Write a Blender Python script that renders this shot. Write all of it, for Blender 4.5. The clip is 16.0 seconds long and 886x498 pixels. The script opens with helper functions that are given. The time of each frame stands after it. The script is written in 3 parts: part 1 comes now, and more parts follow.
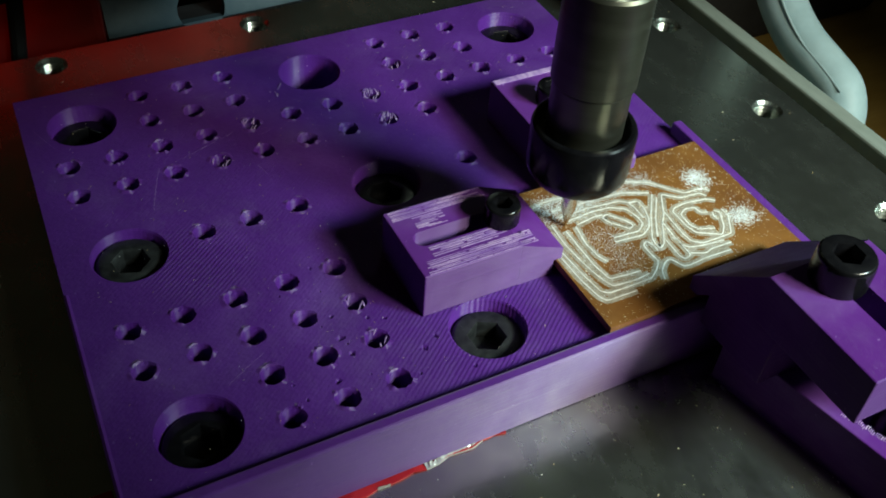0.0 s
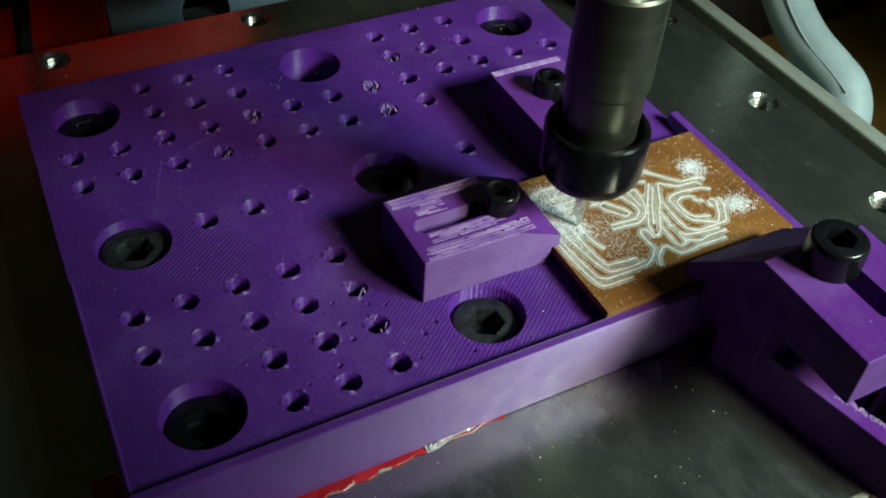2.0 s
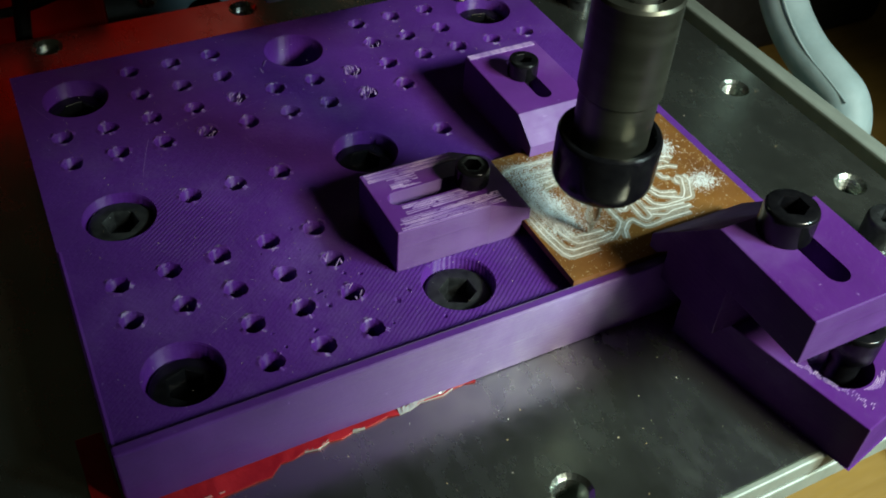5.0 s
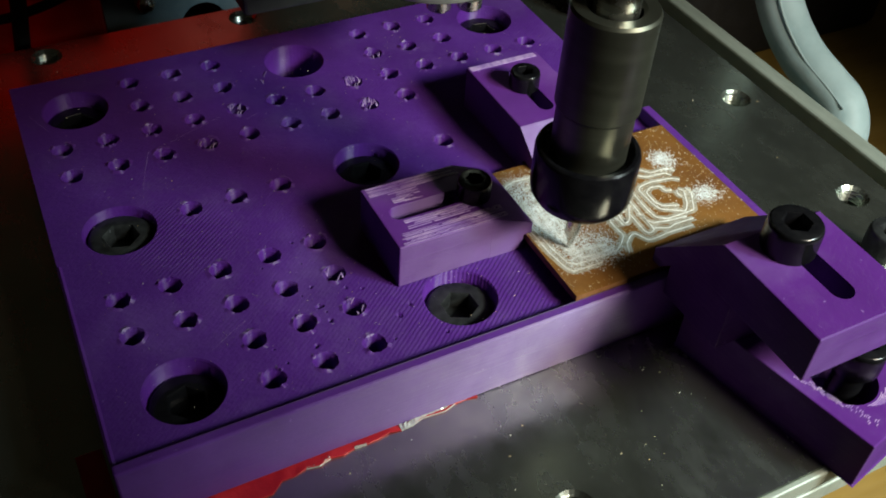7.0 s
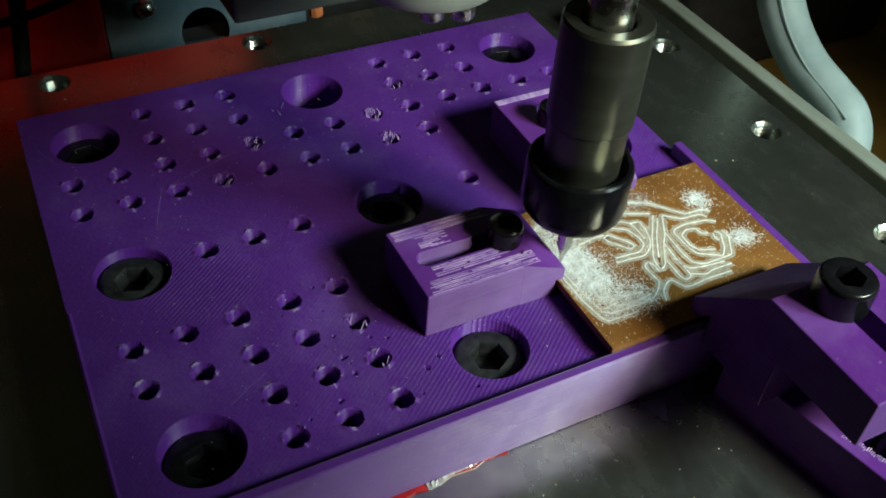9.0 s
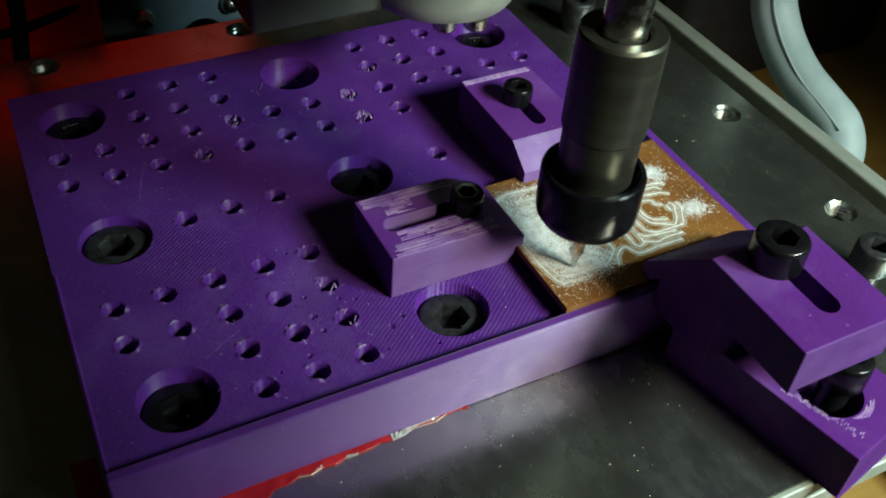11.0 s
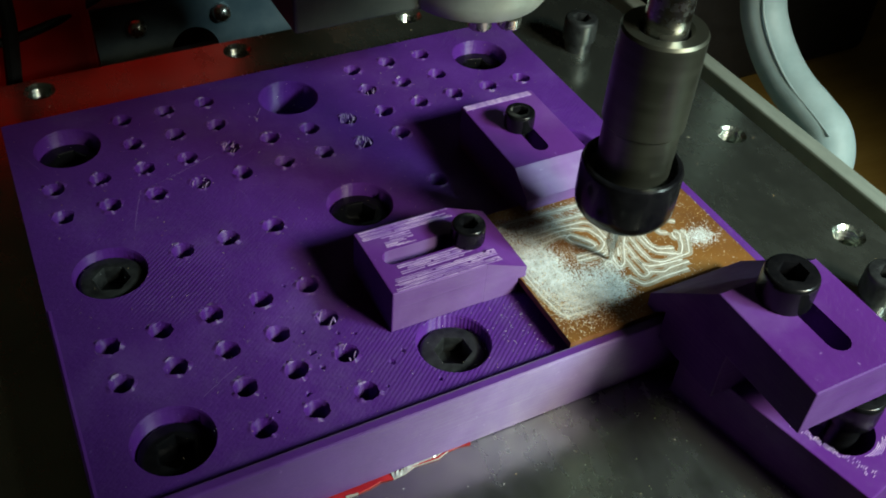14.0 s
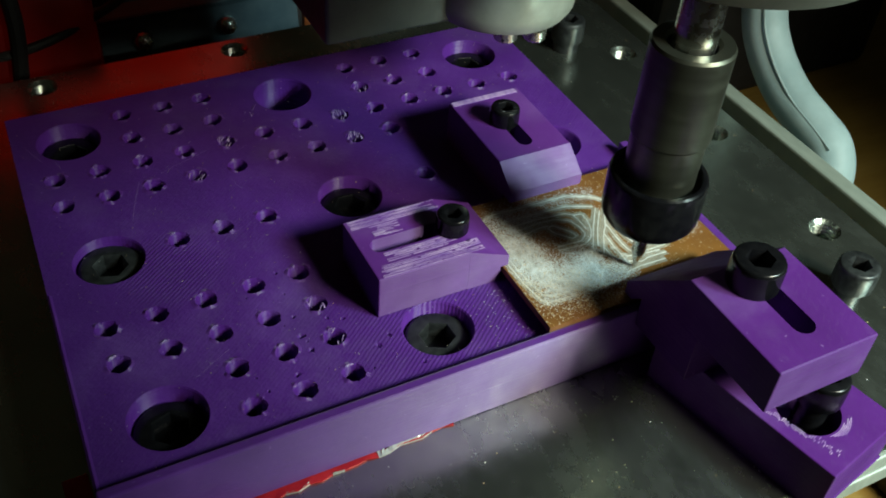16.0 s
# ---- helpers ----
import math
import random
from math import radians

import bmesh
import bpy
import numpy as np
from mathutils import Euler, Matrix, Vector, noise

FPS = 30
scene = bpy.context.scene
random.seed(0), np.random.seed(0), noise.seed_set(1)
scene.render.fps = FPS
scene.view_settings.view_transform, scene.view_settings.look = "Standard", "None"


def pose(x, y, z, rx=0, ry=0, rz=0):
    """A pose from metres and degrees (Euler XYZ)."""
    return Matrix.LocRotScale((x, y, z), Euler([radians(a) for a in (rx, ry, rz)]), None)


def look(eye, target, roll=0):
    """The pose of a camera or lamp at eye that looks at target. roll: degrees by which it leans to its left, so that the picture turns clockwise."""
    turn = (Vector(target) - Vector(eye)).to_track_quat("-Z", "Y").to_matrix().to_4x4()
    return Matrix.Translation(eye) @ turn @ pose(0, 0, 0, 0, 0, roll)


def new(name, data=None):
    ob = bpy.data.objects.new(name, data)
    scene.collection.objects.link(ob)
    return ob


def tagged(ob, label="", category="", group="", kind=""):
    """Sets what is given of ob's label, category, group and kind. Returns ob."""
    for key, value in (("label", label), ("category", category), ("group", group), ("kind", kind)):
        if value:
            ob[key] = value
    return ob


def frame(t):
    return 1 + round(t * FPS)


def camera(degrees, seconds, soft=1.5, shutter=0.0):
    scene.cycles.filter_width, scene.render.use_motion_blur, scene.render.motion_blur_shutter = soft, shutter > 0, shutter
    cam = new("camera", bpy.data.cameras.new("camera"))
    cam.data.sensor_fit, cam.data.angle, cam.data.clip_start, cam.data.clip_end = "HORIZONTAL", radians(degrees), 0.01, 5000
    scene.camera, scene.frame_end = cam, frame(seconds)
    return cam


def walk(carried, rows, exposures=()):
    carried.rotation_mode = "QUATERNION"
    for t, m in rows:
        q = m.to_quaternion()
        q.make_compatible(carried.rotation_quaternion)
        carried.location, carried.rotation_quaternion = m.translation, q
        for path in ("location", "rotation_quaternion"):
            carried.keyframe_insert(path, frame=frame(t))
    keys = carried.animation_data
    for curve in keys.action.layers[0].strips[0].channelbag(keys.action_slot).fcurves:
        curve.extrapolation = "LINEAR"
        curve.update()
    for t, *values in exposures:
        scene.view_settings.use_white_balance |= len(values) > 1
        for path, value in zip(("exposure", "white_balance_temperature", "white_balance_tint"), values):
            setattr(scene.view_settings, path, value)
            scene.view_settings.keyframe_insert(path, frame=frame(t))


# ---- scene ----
cam = camera(48.52, 16.0, soft=1.85)
# seconds, eye, yaw, pitch, roll (metres, degrees)
PATH = [
    (0, (-0.00930, -0.14251, 0.13763), -30.122, -44.166, 4.469),
    (0.5, (-0.01079, -0.14153, 0.13802), -30.072, -44.088, 4.177),
    (1, (-0.01039, -0.14296, 0.13504), -29.998, -44.153, 4.205),
    (1.5, (-0.01200, -0.14426, 0.13629), -29.647, -44.370, 4.096),
    (2, (-0.01094, -0.14158, 0.13763), -30.102, -44.084, 4.272),
    (2.5, (-0.01106, -0.13915, 0.13850), -30.121, -43.898, 4.427),
    (3, (-0.01123, -0.14081, 0.13817), -30.222, -43.756, 4.455),
    (3.5, (-0.01142, -0.14028, 0.13811), -30.320, -43.790, 4.579),
    (4, (-0.01162, -0.14164, 0.13825), -30.108, -43.630, 4.326),
    (6.5, (-0.01031, -0.14037, 0.13797), -30.182, -43.619, 4.430),
    (7, (-0.01074, -0.14035, 0.13952), -30.255, -43.596, 4.451),
    (7.5, (-0.00991, -0.14010, 0.13913), -30.226, -43.700, 4.685),
    (8, (-0.01015, -0.13761, 0.13890), -30.339, -43.596, 4.947),
    (8.5, (-0.00983, -0.13770, 0.13854), -30.536, -43.511, 4.955),
    (9, (-0.01057, -0.13841, 0.13870), -30.404, -43.254, 4.945),
    (11.5, (-0.01114, -0.13944, 0.14177), -30.636, -42.912, 5.136),
    (12, (-0.00988, -0.14076, 0.14202), -30.512, -42.943, 4.862),
    (12.5, (-0.00949, -0.14094, 0.14286), -30.547, -42.935, 4.825),
    (13, (-0.00829, -0.14002, 0.14477), -30.469, -42.779, 4.734),
    (13.5, (-0.00847, -0.13917, 0.14426), -30.449, -42.710, 4.884),
    (14, (-0.00787, -0.14016, 0.14290), -30.411, -42.781, 4.746),
    (14.5, (-0.00870, -0.14033, 0.14246), -30.502, -42.718, 4.893),
    (15, (-0.00871, -0.14208, 0.14219), -30.499, -42.621, 4.784),
    (15.5, (-0.00863, -0.14160, 0.14556), -30.398, -42.500, 4.769),
    (16, (-0.00873, -0.14034, 0.14613), -30.233, -42.498, 4.825),
]
# seconds, slide of the bed along y, slide of the spindle along x (millimetres)
TRAVEL = [
    (0, -16.06, -1.26),
    (0.5, -17.73, -2.92),
    (1, -16.88, -3.24),
    (1.5, -14.51, -0.55),
    (2, -11.60, -0.44),
    (2.5, -6.97, -0.38),
    (3, -2.85, -0.21),
    (3.5, 0.00, -0.00),
    (4, -0.15, 4.55),
    (6.5, 1.57, -2.54),
    (7, -1.30, -2.31),
    (7.5, -5.64, -2.52),
    (8, -9.85, -2.50),
    (8.5, -13.42, -3.35),
    (9, -12.71, -4.83),
    (11.5, 2.92, 2.68),
    (12, 2.62, 7.28),
    (12.5, 0.20, 10.41),
    (13, -2.66, 10.80),
    (13.5, -4.65, 10.70),
    (14, -5.64, 11.96),
    (14.5, -4.49, 13.02),
    (15, -2.46, 12.90),
    (15.5, 0.79, 14.31),
    (16, 2.89, 17.82),
]


def heading(yaw, pitch):
    y, p = radians(yaw), radians(pitch)
    return Vector((-math.sin(y) * math.cos(p), math.cos(y) * math.cos(p), math.sin(p)))


# seconds, stops, kelvin, tint: the picture turns a little redder and back
TINTS = [(0, -0.06, 6250, 4), (3.5, -0.06, 6220, 3), (6.5, -0.06, 6500, 10), (7, -0.06, 6650, 14), (9, -0.06, 6380, 4.5), (11.5, -0.06, 6400, 6), (12, -0.06, 6470, 8), (14, -0.06, 6400, 4), (16, -0.06, 6360, 1.5)]
walk(cam, [(t, look(eye, Vector(eye) + heading(yaw, pitch), roll)) for t, eye, yaw, pitch, roll in PATH], TINTS)

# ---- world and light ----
# Even warm fill, added for unseen room light; the bed picks it up.
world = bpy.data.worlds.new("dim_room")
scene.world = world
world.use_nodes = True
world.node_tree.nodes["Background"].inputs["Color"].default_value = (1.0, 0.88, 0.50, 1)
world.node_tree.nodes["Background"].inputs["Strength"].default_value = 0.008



def work_lamp(power, colour, radius, cone, eye, aim):
    """One head of the desk lamp in front of the machine."""
    data = bpy.data.lights.new("work_lamp", "SPOT")
    data.energy, data.color, data.shadow_soft_size = power, colour, radius
    data.spot_size, data.spot_blend = radians(cone), 1.0
    new("work_lamp", data).matrix_world = look(eye, aim)


work_lamp(9.8, (1.0, 0.93, 0.74), 0.043, 41.5, (0.232, -0.338, 0.248), (0.146, -0.052, 0.000))
work_lamp(10.2, (0.76, 1.0, 0.98), 0.043, 40, (0.308, -0.290, 0.248), (0.142, -0.050, 0.000))



# ---- materials ----
def material(name, colour, rough=0.5, metal=0.0, spec=0.5):
    m = bpy.data.materials.new(name)
    m.use_nodes = True
    b = m.node_tree.nodes["Principled BSDF"]
    b.inputs["Base Color"].default_value = (*colour, 1)
    b.inputs["Roughness"].default_value = rough
    b.inputs["Metallic"].default_value = metal
    b.inputs["Specular IOR Level"].default_value = spec
    return m


class Nodes:
    """Short hand for adding nodes to a material."""

    def __init__(self, m):
        self.tree = m.node_tree
        self.bsdf = m.node_tree.nodes["Principled BSDF"]

    def add(self, kind, **inputs):
        n = self.tree.nodes.new(kind)
        for k, v in inputs.items():
            n.inputs[k.replace("_", " ")].default_value = v
        return n

    def link(self, a, b):
        self.tree.links.new(a, b)

    def coords(self, scale=(1, 1, 1), turn=(0, 0, 0)):
        c = self.add("ShaderNodeTexCoord")
        p = self.add("ShaderNodeMapping")
        p.inputs["Scale"].default_value = scale
        p.inputs["Rotation"].default_value = turn
        self.link(c.outputs["Object"], p.inputs["Vector"])
        return p.outputs["Vector"]

    def noise(self, scale, detail=3.0, rough=0.6, stretch=(1, 1, 1), turn=(0, 0, 0)):
        n = self.add("ShaderNodeTexNoise", Scale=scale, Detail=detail, Roughness=rough)
        self.link(self.coords(stretch, turn), n.inputs["Vector"])
        return n.outputs["Fac"]

    def wave(self, scale, distort=1.0, direction="X", stretch=(1, 1, 1), turn=(0, 0, 0)):
        n = self.add("ShaderNodeTexWave", Scale=scale, Distortion=distort, Detail=2.0)
        n.bands_direction = direction
        self.link(self.coords(stretch, turn), n.inputs["Vector"])
        return n.outputs["Fac"]

    def near(self, x, y, reach):
        """1 at the place on the plate, fading to 0 at reach."""
        c = self.add("ShaderNodeTexCoord")
        d = self.add("ShaderNodeVectorMath")
        d.operation = "DISTANCE"
        d.inputs[1].default_value = (x, y, 0)
        self.link(c.outputs["Object"], d.inputs[0])
        return self.grey(d.outputs["Value"], 0.0, 1.0, reach, 0.4 * reach)

    def ramp(self, fac, stops):
        n = self.add("ShaderNodeValToRGB")
        while len(n.color_ramp.elements) < len(stops):
            n.color_ramp.elements.new(0.5)
        for e, (at, c) in zip(n.color_ramp.elements, stops):
            e.position, e.color = at, (*c, 1) if len(c) == 3 else c
        self.link(fac, n.inputs["Fac"])
        return n.outputs["Color"]

    def grey(self, fac, lo, hi, a=0.0, b=1.0):
        n = self.add("ShaderNodeMapRange")
        for k, v in zip(("From Min", "From Max", "To Min", "To Max"), (a, b, lo, hi)):
            n.inputs[k].default_value = v
        self.link(fac, n.inputs["Value"])
        return n.outputs["Result"]

    def mix(self, fac, a, b):
        n = self.add("ShaderNodeMix")
        n.data_type = "RGBA"
        for socket, v in ((n.inputs["Factor"], fac), (n.inputs["A"], a), (n.inputs["B"], b)):
            s = n.inputs[6] if v is a and socket.name == "A" else n.inputs[7] if v is b and socket.name == "B" else n.inputs[0]
            if isinstance(v, (tuple, float)):
                s.default_value = v if isinstance(v, float) else (*v, 1)
            else:
                self.link(v, s)
        return n.outputs[2]

    def math(self, op, a, b):
        n = self.add("ShaderNodeMath")
        n.operation = op
        for s, v in zip(n.inputs, (a, b)):
            if isinstance(v, (int, float)):
                s.default_value = v
            else:
                self.link(v, s)
        return n.outputs[0]

    def bump(self, height, strength, distance, before=None):
        n = self.add("ShaderNodeBump", Strength=strength, Distance=distance)
        self.link(height, n.inputs["Height"])
        if before is not None:
            self.link(before, n.inputs["Normal"])
        self.link(n.outputs["Normal"], self.bsdf.inputs["Normal"])
        return n.outputs["Normal"]

    def colour(self, c):
        self.link(c, self.bsdf.inputs["Base Color"])

    def rough(self, r):
        self.link(r, self.bsdf.inputs["Roughness"])


def printed_plastic(name, colour, hatch=0.0, spec=0.85):
    """Violet filament: fine layers that stretch the gloss up and down the sides, diagonal infill lines on top, scuffs."""
    m = material(name, colour, 0.5, 0.0, spec)
    n = Nodes(m)
    light = tuple(min(1.0, c * 1.3 + 0.015) for c in colour)
    dark = tuple(c * 0.78 for c in colour)
    tone = n.ramp(n.noise(45, 5), [(0.3, dark), (0.55, colour), (0.8, light)])
    pale = tuple(min(1.0, c * 1.6 + 0.10) for c in colour)
    specks = n.grey(n.noise(650, 2), 0.0, 0.7, 0.71, 0.78)
    haze = n.grey(n.noise(38, 5, 0.7), 0.0, 0.15, 0.50, 0.72)
    tone = n.mix(haze, tone, (0.22, 0.17, 0.30))
    n.colour(n.mix(specks, tone, pale))
    n.rough(n.grey(n.noise(200, 4), 0.44, 0.60, 0.3, 0.7))
    along = n.add("ShaderNodeCombineXYZ", X=0.02, Y=0.0, Z=1.0)
    n.bsdf.inputs["Anisotropic"].default_value = 0.9
    n.link(along.outputs["Vector"], n.bsdf.inputs["Tangent"])
    layers = n.noise(60, 2, 0.5, (0.4, 0.4, 22))
    b = n.bump(layers, 0.35, 0.0003)
    if hatch:
        lines = n.wave(390, 1.5, "X", turn=(0, 0, radians(52)))
        patch = n.math("MAXIMUM", n.math("MAXIMUM", n.near(0.066, -0.026, 0.030), n.near(0.016, 0.012, 0.014)), 0.16)
        b = n.bump(n.math("MULTIPLY", lines, patch), hatch, 0.00014, b)
    n.bump(n.noise(900, 4), 0.5 if hatch else 0.15, 0.00014, b)
    return m


VIOLET = printed_plastic("violet_filament", (0.080, 0.0165, 0.205), 0.48, 0.35)
VIOLET_CLAMP = printed_plastic("violet_filament_clamp", (0.094, 0.023, 0.215))
VIOLET_BLOCK = printed_plastic("violet_filament_block", (0.110, 0.024, 0.215), 0.0, 0.5)
VIOLET_STEP = printed_plastic("violet_filament_smooth", (0.078, 0.017, 0.160), 0.0, 0.22)
# Pale scuffed plastic; on the clamps it paints in gloss along layer edges.
SCUFF_GLOSS = material("scuffs_and_lit_layers", (0.40, 0.26, 0.50), 0.5)
n = Nodes(SCUFF_GLOSS)
n.colour(n.ramp(n.noise(700, 3, 0.6, (0.3, 1, 1)), [(0.3, (0.20, 0.10, 0.36)), (0.6, (0.42, 0.28, 0.52)), (0.8, (0.60, 0.48, 0.66))]))

BED = material("milled_aluminium", (0.30, 0.31, 0.29), 0.3, 0.96)
n = Nodes(BED)
n.colour(n.ramp(n.noise(22, 5, 0.65, (1, 2.5, 1)), [(0.25, (0.30, 0.33, 0.29)), (0.5, (0.38, 0.41, 0.365)), (0.8, (0.44, 0.48, 0.42))]))
n.rough(n.grey(n.noise(60, 5, 0.7, (2, 1, 1)), 0.17, 0.33, 0.3, 0.7))
n.bump(n.noise(300, 4, 0.7, (5, 1, 1)), 0.07, 0.0002)

BLACK_STEEL = material("black_oxide_steel", (0.006, 0.006, 0.007), 0.2, 0.0, 0.3)
n = Nodes(BLACK_STEEL)
n.rough(n.grey(n.noise(500, 3), 0.15, 0.27, 0.3, 0.7))
n.colour(n.ramp(n.noise(300, 3), [(0.35, (0.003, 0.003, 0.004)), (0.75, (0.008, 0.008, 0.009))]))

WORN_STEEL = material("worn_black_steel", (0.06, 0.06, 0.065), 0.36, 0.5, 0.4)
n = Nodes(WORN_STEEL)
n.colour(n.ramp(n.noise(260, 4), [(0.3, (0.01, 0.01, 0.012)), (0.7, (0.06, 0.066, 0.066))]))
n.rough(n.grey(n.noise(600, 3), 0.28, 0.5, 0.3, 0.7))

SHANK = material("ground_steel", (0.20, 0.19, 0.165), 0.38, 0.9)
n = Nodes(SHANK)
n.colour(n.ramp(n.noise(40, 4, 0.6, (0.2, 0.2, 6)), [(0.25, (0.092, 0.095, 0.074)), (0.55, (0.128, 0.132, 0.104)), (0.85, (0.18, 0.185, 0.15))]))
n.rough(n.grey(n.noise(180, 4, 0.6, (0.3, 0.3, 4)), 0.30, 0.42, 0.3, 0.7))
n.bump(n.noise(900, 2, 0.5, (0.1, 0.1, 3)), 0.02, 0.0001)

BRIGHT = material("bright_steel", (0.62, 0.61, 0.57), 0.24, 1.0)
n = Nodes(BRIGHT)
n.rough(n.grey(n.noise(400, 3), 0.16, 0.36, 0.3, 0.7))

CASTING = material("grey_casting", (0.30, 0.33, 0.28), 0.5, 0.5)
n = Nodes(CASTING)
n.colour(n.ramp(n.noise(60, 5), [(0.3, (0.10, 0.11, 0.095)), (0.7, (0.17, 0.18, 0.155))]))
n.rough(n.grey(n.noise(200, 4, 0.6, (8, 1, 1)), 0.36, 0.6, 0.3, 0.7))

# Lighter copy of the casting grey: the boss's brighter light is painted in.
LIT_CASTING = material("casting_lit_pale", (0.34, 0.36, 0.31), 0.5, 0.4)
n = Nodes(LIT_CASTING)
n.colour(n.ramp(n.noise(80, 5), [(0.3, (0.24, 0.26, 0.22)), (0.7, (0.40, 0.42, 0.37))]))
n.rough(n.grey(n.noise(200, 4), 0.38, 0.6, 0.3, 0.7))

COPPER = material("copper_clad", (0.42, 0.17, 0.035), 0.5, 0.35, 0.5)
n = Nodes(COPPER)
n.colour(n.ramp(n.noise(60, 5), [(0.3, (0.17, 0.068, 0.016)), (0.55, (0.26, 0.115, 0.026)), (0.8, (0.36, 0.175, 0.05))]))
n.rough(n.grey(n.noise(200, 3), 0.42, 0.62, 0.3, 0.7))

SUBSTRATE = material("phenolic_board", (0.23, 0.10, 0.03), 0.6)
n = Nodes(SUBSTRATE)
n.colour(n.ramp(n.noise(300, 3), [(0.3, (0.16, 0.065, 0.02)), (0.7, (0.28, 0.13, 0.045))]))

GROOVE = material("milled_groove", (0.62, 0.60, 0.54), 0.8)
n = Nodes(GROOVE)
n.colour(n.ramp(n.noise(900, 3), [(0.3, (0.52, 0.50, 0.45)), (0.6, (0.74, 0.74, 0.70)), (0.8, (0.84, 0.85, 0.84))]))

TRACE = material("milled_track", (0.34, 0.28, 0.19), 0.75)
n = Nodes(TRACE)
n.colour(n.ramp(n.noise(500, 3), [(0.3, (0.21, 0.17, 0.115)), (0.55, (0.31, 0.275, 0.215)), (0.8, (0.42, 0.40, 0.36))]))

DUST = material("fibre_dust", (0.72, 0.76, 0.76), 0.95, 0.0, 0.1)
n = Nodes(DUST)
n.colour(n.ramp(n.noise(500, 3), [(0.3, (0.50, 0.52, 0.50)), (0.6, (0.70, 0.74, 0.75)), (0.8, (0.84, 0.88, 0.90))]))
n.bump(n.noise(2500, 3), 0.6, 0.0003)

CHIP = material("milling_chip", (0.80, 0.74, 0.62), 0.7)
n = Nodes(CHIP)
gi = n.add("ShaderNodeNewGeometry")
n.colour(n.ramp(gi.outputs["Random Per Island"], [(0.1, (0.70, 0.50, 0.24)), (0.45, (0.80, 0.70, 0.48)), (0.9, (0.82, 0.84, 0.84))]))

HOSE = material("milky_hose", (0.50, 0.60, 0.60), 0.55, 0.0, 0.5)
n = Nodes(HOSE)
n.colour(n.ramp(n.noise(60, 4), [(0.3, (0.29, 0.40, 0.42)), (0.7, (0.43, 0.56, 0.58))]))
n.bsdf.inputs["Subsurface Weight"].default_value = 0.3
n.bsdf.inputs["Subsurface Radius"].default_value = (0.004, 0.004, 0.004)

SEAM = material("hose_seam", (0.12, 0.15, 0.15), 0.5)
n = Nodes(SEAM)
n.colour(n.ramp(n.noise(90, 3), [(0.3, (0.26, 0.35, 0.36)), (0.7, (0.36, 0.46, 0.47))]))

RAIL = material("anodised_rail", (0.30, 0.32, 0.28), 0.5, 0.3)
n = Nodes(RAIL)
n.colour(n.ramp(n.noise(60, 4, 0.6, (4, 1, 1)), [(0.3, (0.25, 0.29, 0.25)), (0.7, (0.36, 0.40, 0.35))]))

# Darkened so that the bracket looks shaded behind the bed.
ZINC = material("zinc_bracket", (0.33, 0.40, 0.45), 0.42, 0.5)
n = Nodes(ZINC)
n.colour(n.ramp(n.noise(80, 4), [(0.3, (0.07, 0.11, 0.14)), (0.7, (0.13, 0.18, 0.21))]))

RUBBER = material("black_rubber", (0.012, 0.012, 0.013), 0.6)
n = Nodes(RUBBER)
n.rough(n.grey(n.noise(200, 3), 0.5, 0.75, 0.3, 0.7))

WOOD = material("oiled_wood", (0.30, 0.17, 0.06), 0.55)
n = Nodes(WOOD)
n.colour(n.ramp(n.noise(30, 5, 0.7, (0.15, 1, 1)), [(0.3, (0.20, 0.12, 0.026)), (0.55, (0.32, 0.20, 0.045)), (0.75, (0.42, 0.28, 0.075))]))
n.rough(n.grey(n.noise(120, 3, 0.6, (1, 8, 1)), 0.42, 0.65, 0.3, 0.7))

ROOM = material("warm_room_wall", (0.2, 0.16, 0.1), 0.85)
n = Nodes(ROOM)
n.colour(n.ramp(n.noise(5, 4), [(0.3, (0.20, 0.155, 0.085)), (0.7, (0.34, 0.27, 0.16))]))

WIRE = material("orange_wire", (0.5, 0.12, 0.03), 0.5)
n = Nodes(WIRE)
n.colour(n.ramp(n.noise(120, 3), [(0.3, (0.42, 0.09, 0.02)), (0.7, (0.62, 0.22, 0.08))]))

FOIL = material("red_packet_foil", (0.55, 0.015, 0.02), 0.3, 0.25, 0.6)
n = Nodes(FOIL)
n.colour(n.ramp(n.noise(90, 4), [(0.3, (0.36, 0.008, 0.012)), (0.7, (0.62, 0.025, 0.03))]))
n.bump(n.noise(180, 4), 0.5, 0.0008)
TORN = material("torn_silver_foil", (0.50, 0.48, 0.46), 0.4, 0.6)
n = Nodes(TORN)
n.bump(n.noise(400, 4), 0.6, 0.0006)
PRINT = material("pale_print", (0.62, 0.24, 0.22), 0.5)
n = Nodes(PRINT)
n.rough(n.grey(n.noise(300, 3), 0.4, 0.6, 0.3, 0.7))

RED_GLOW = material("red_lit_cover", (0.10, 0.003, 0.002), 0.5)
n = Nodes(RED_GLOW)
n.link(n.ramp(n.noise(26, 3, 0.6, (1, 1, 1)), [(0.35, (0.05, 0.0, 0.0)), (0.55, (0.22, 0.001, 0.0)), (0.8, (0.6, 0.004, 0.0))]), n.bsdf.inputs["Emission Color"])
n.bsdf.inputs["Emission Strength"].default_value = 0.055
# Stronger glow for an added panel above the view, mirrored in the bed.
RED_FOR_BED = material("red_glow_for_bed", (0.10, 0.003, 0.002), 0.5)
n = Nodes(RED_FOR_BED)
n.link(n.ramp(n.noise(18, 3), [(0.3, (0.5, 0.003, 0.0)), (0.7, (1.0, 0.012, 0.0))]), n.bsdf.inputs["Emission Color"])
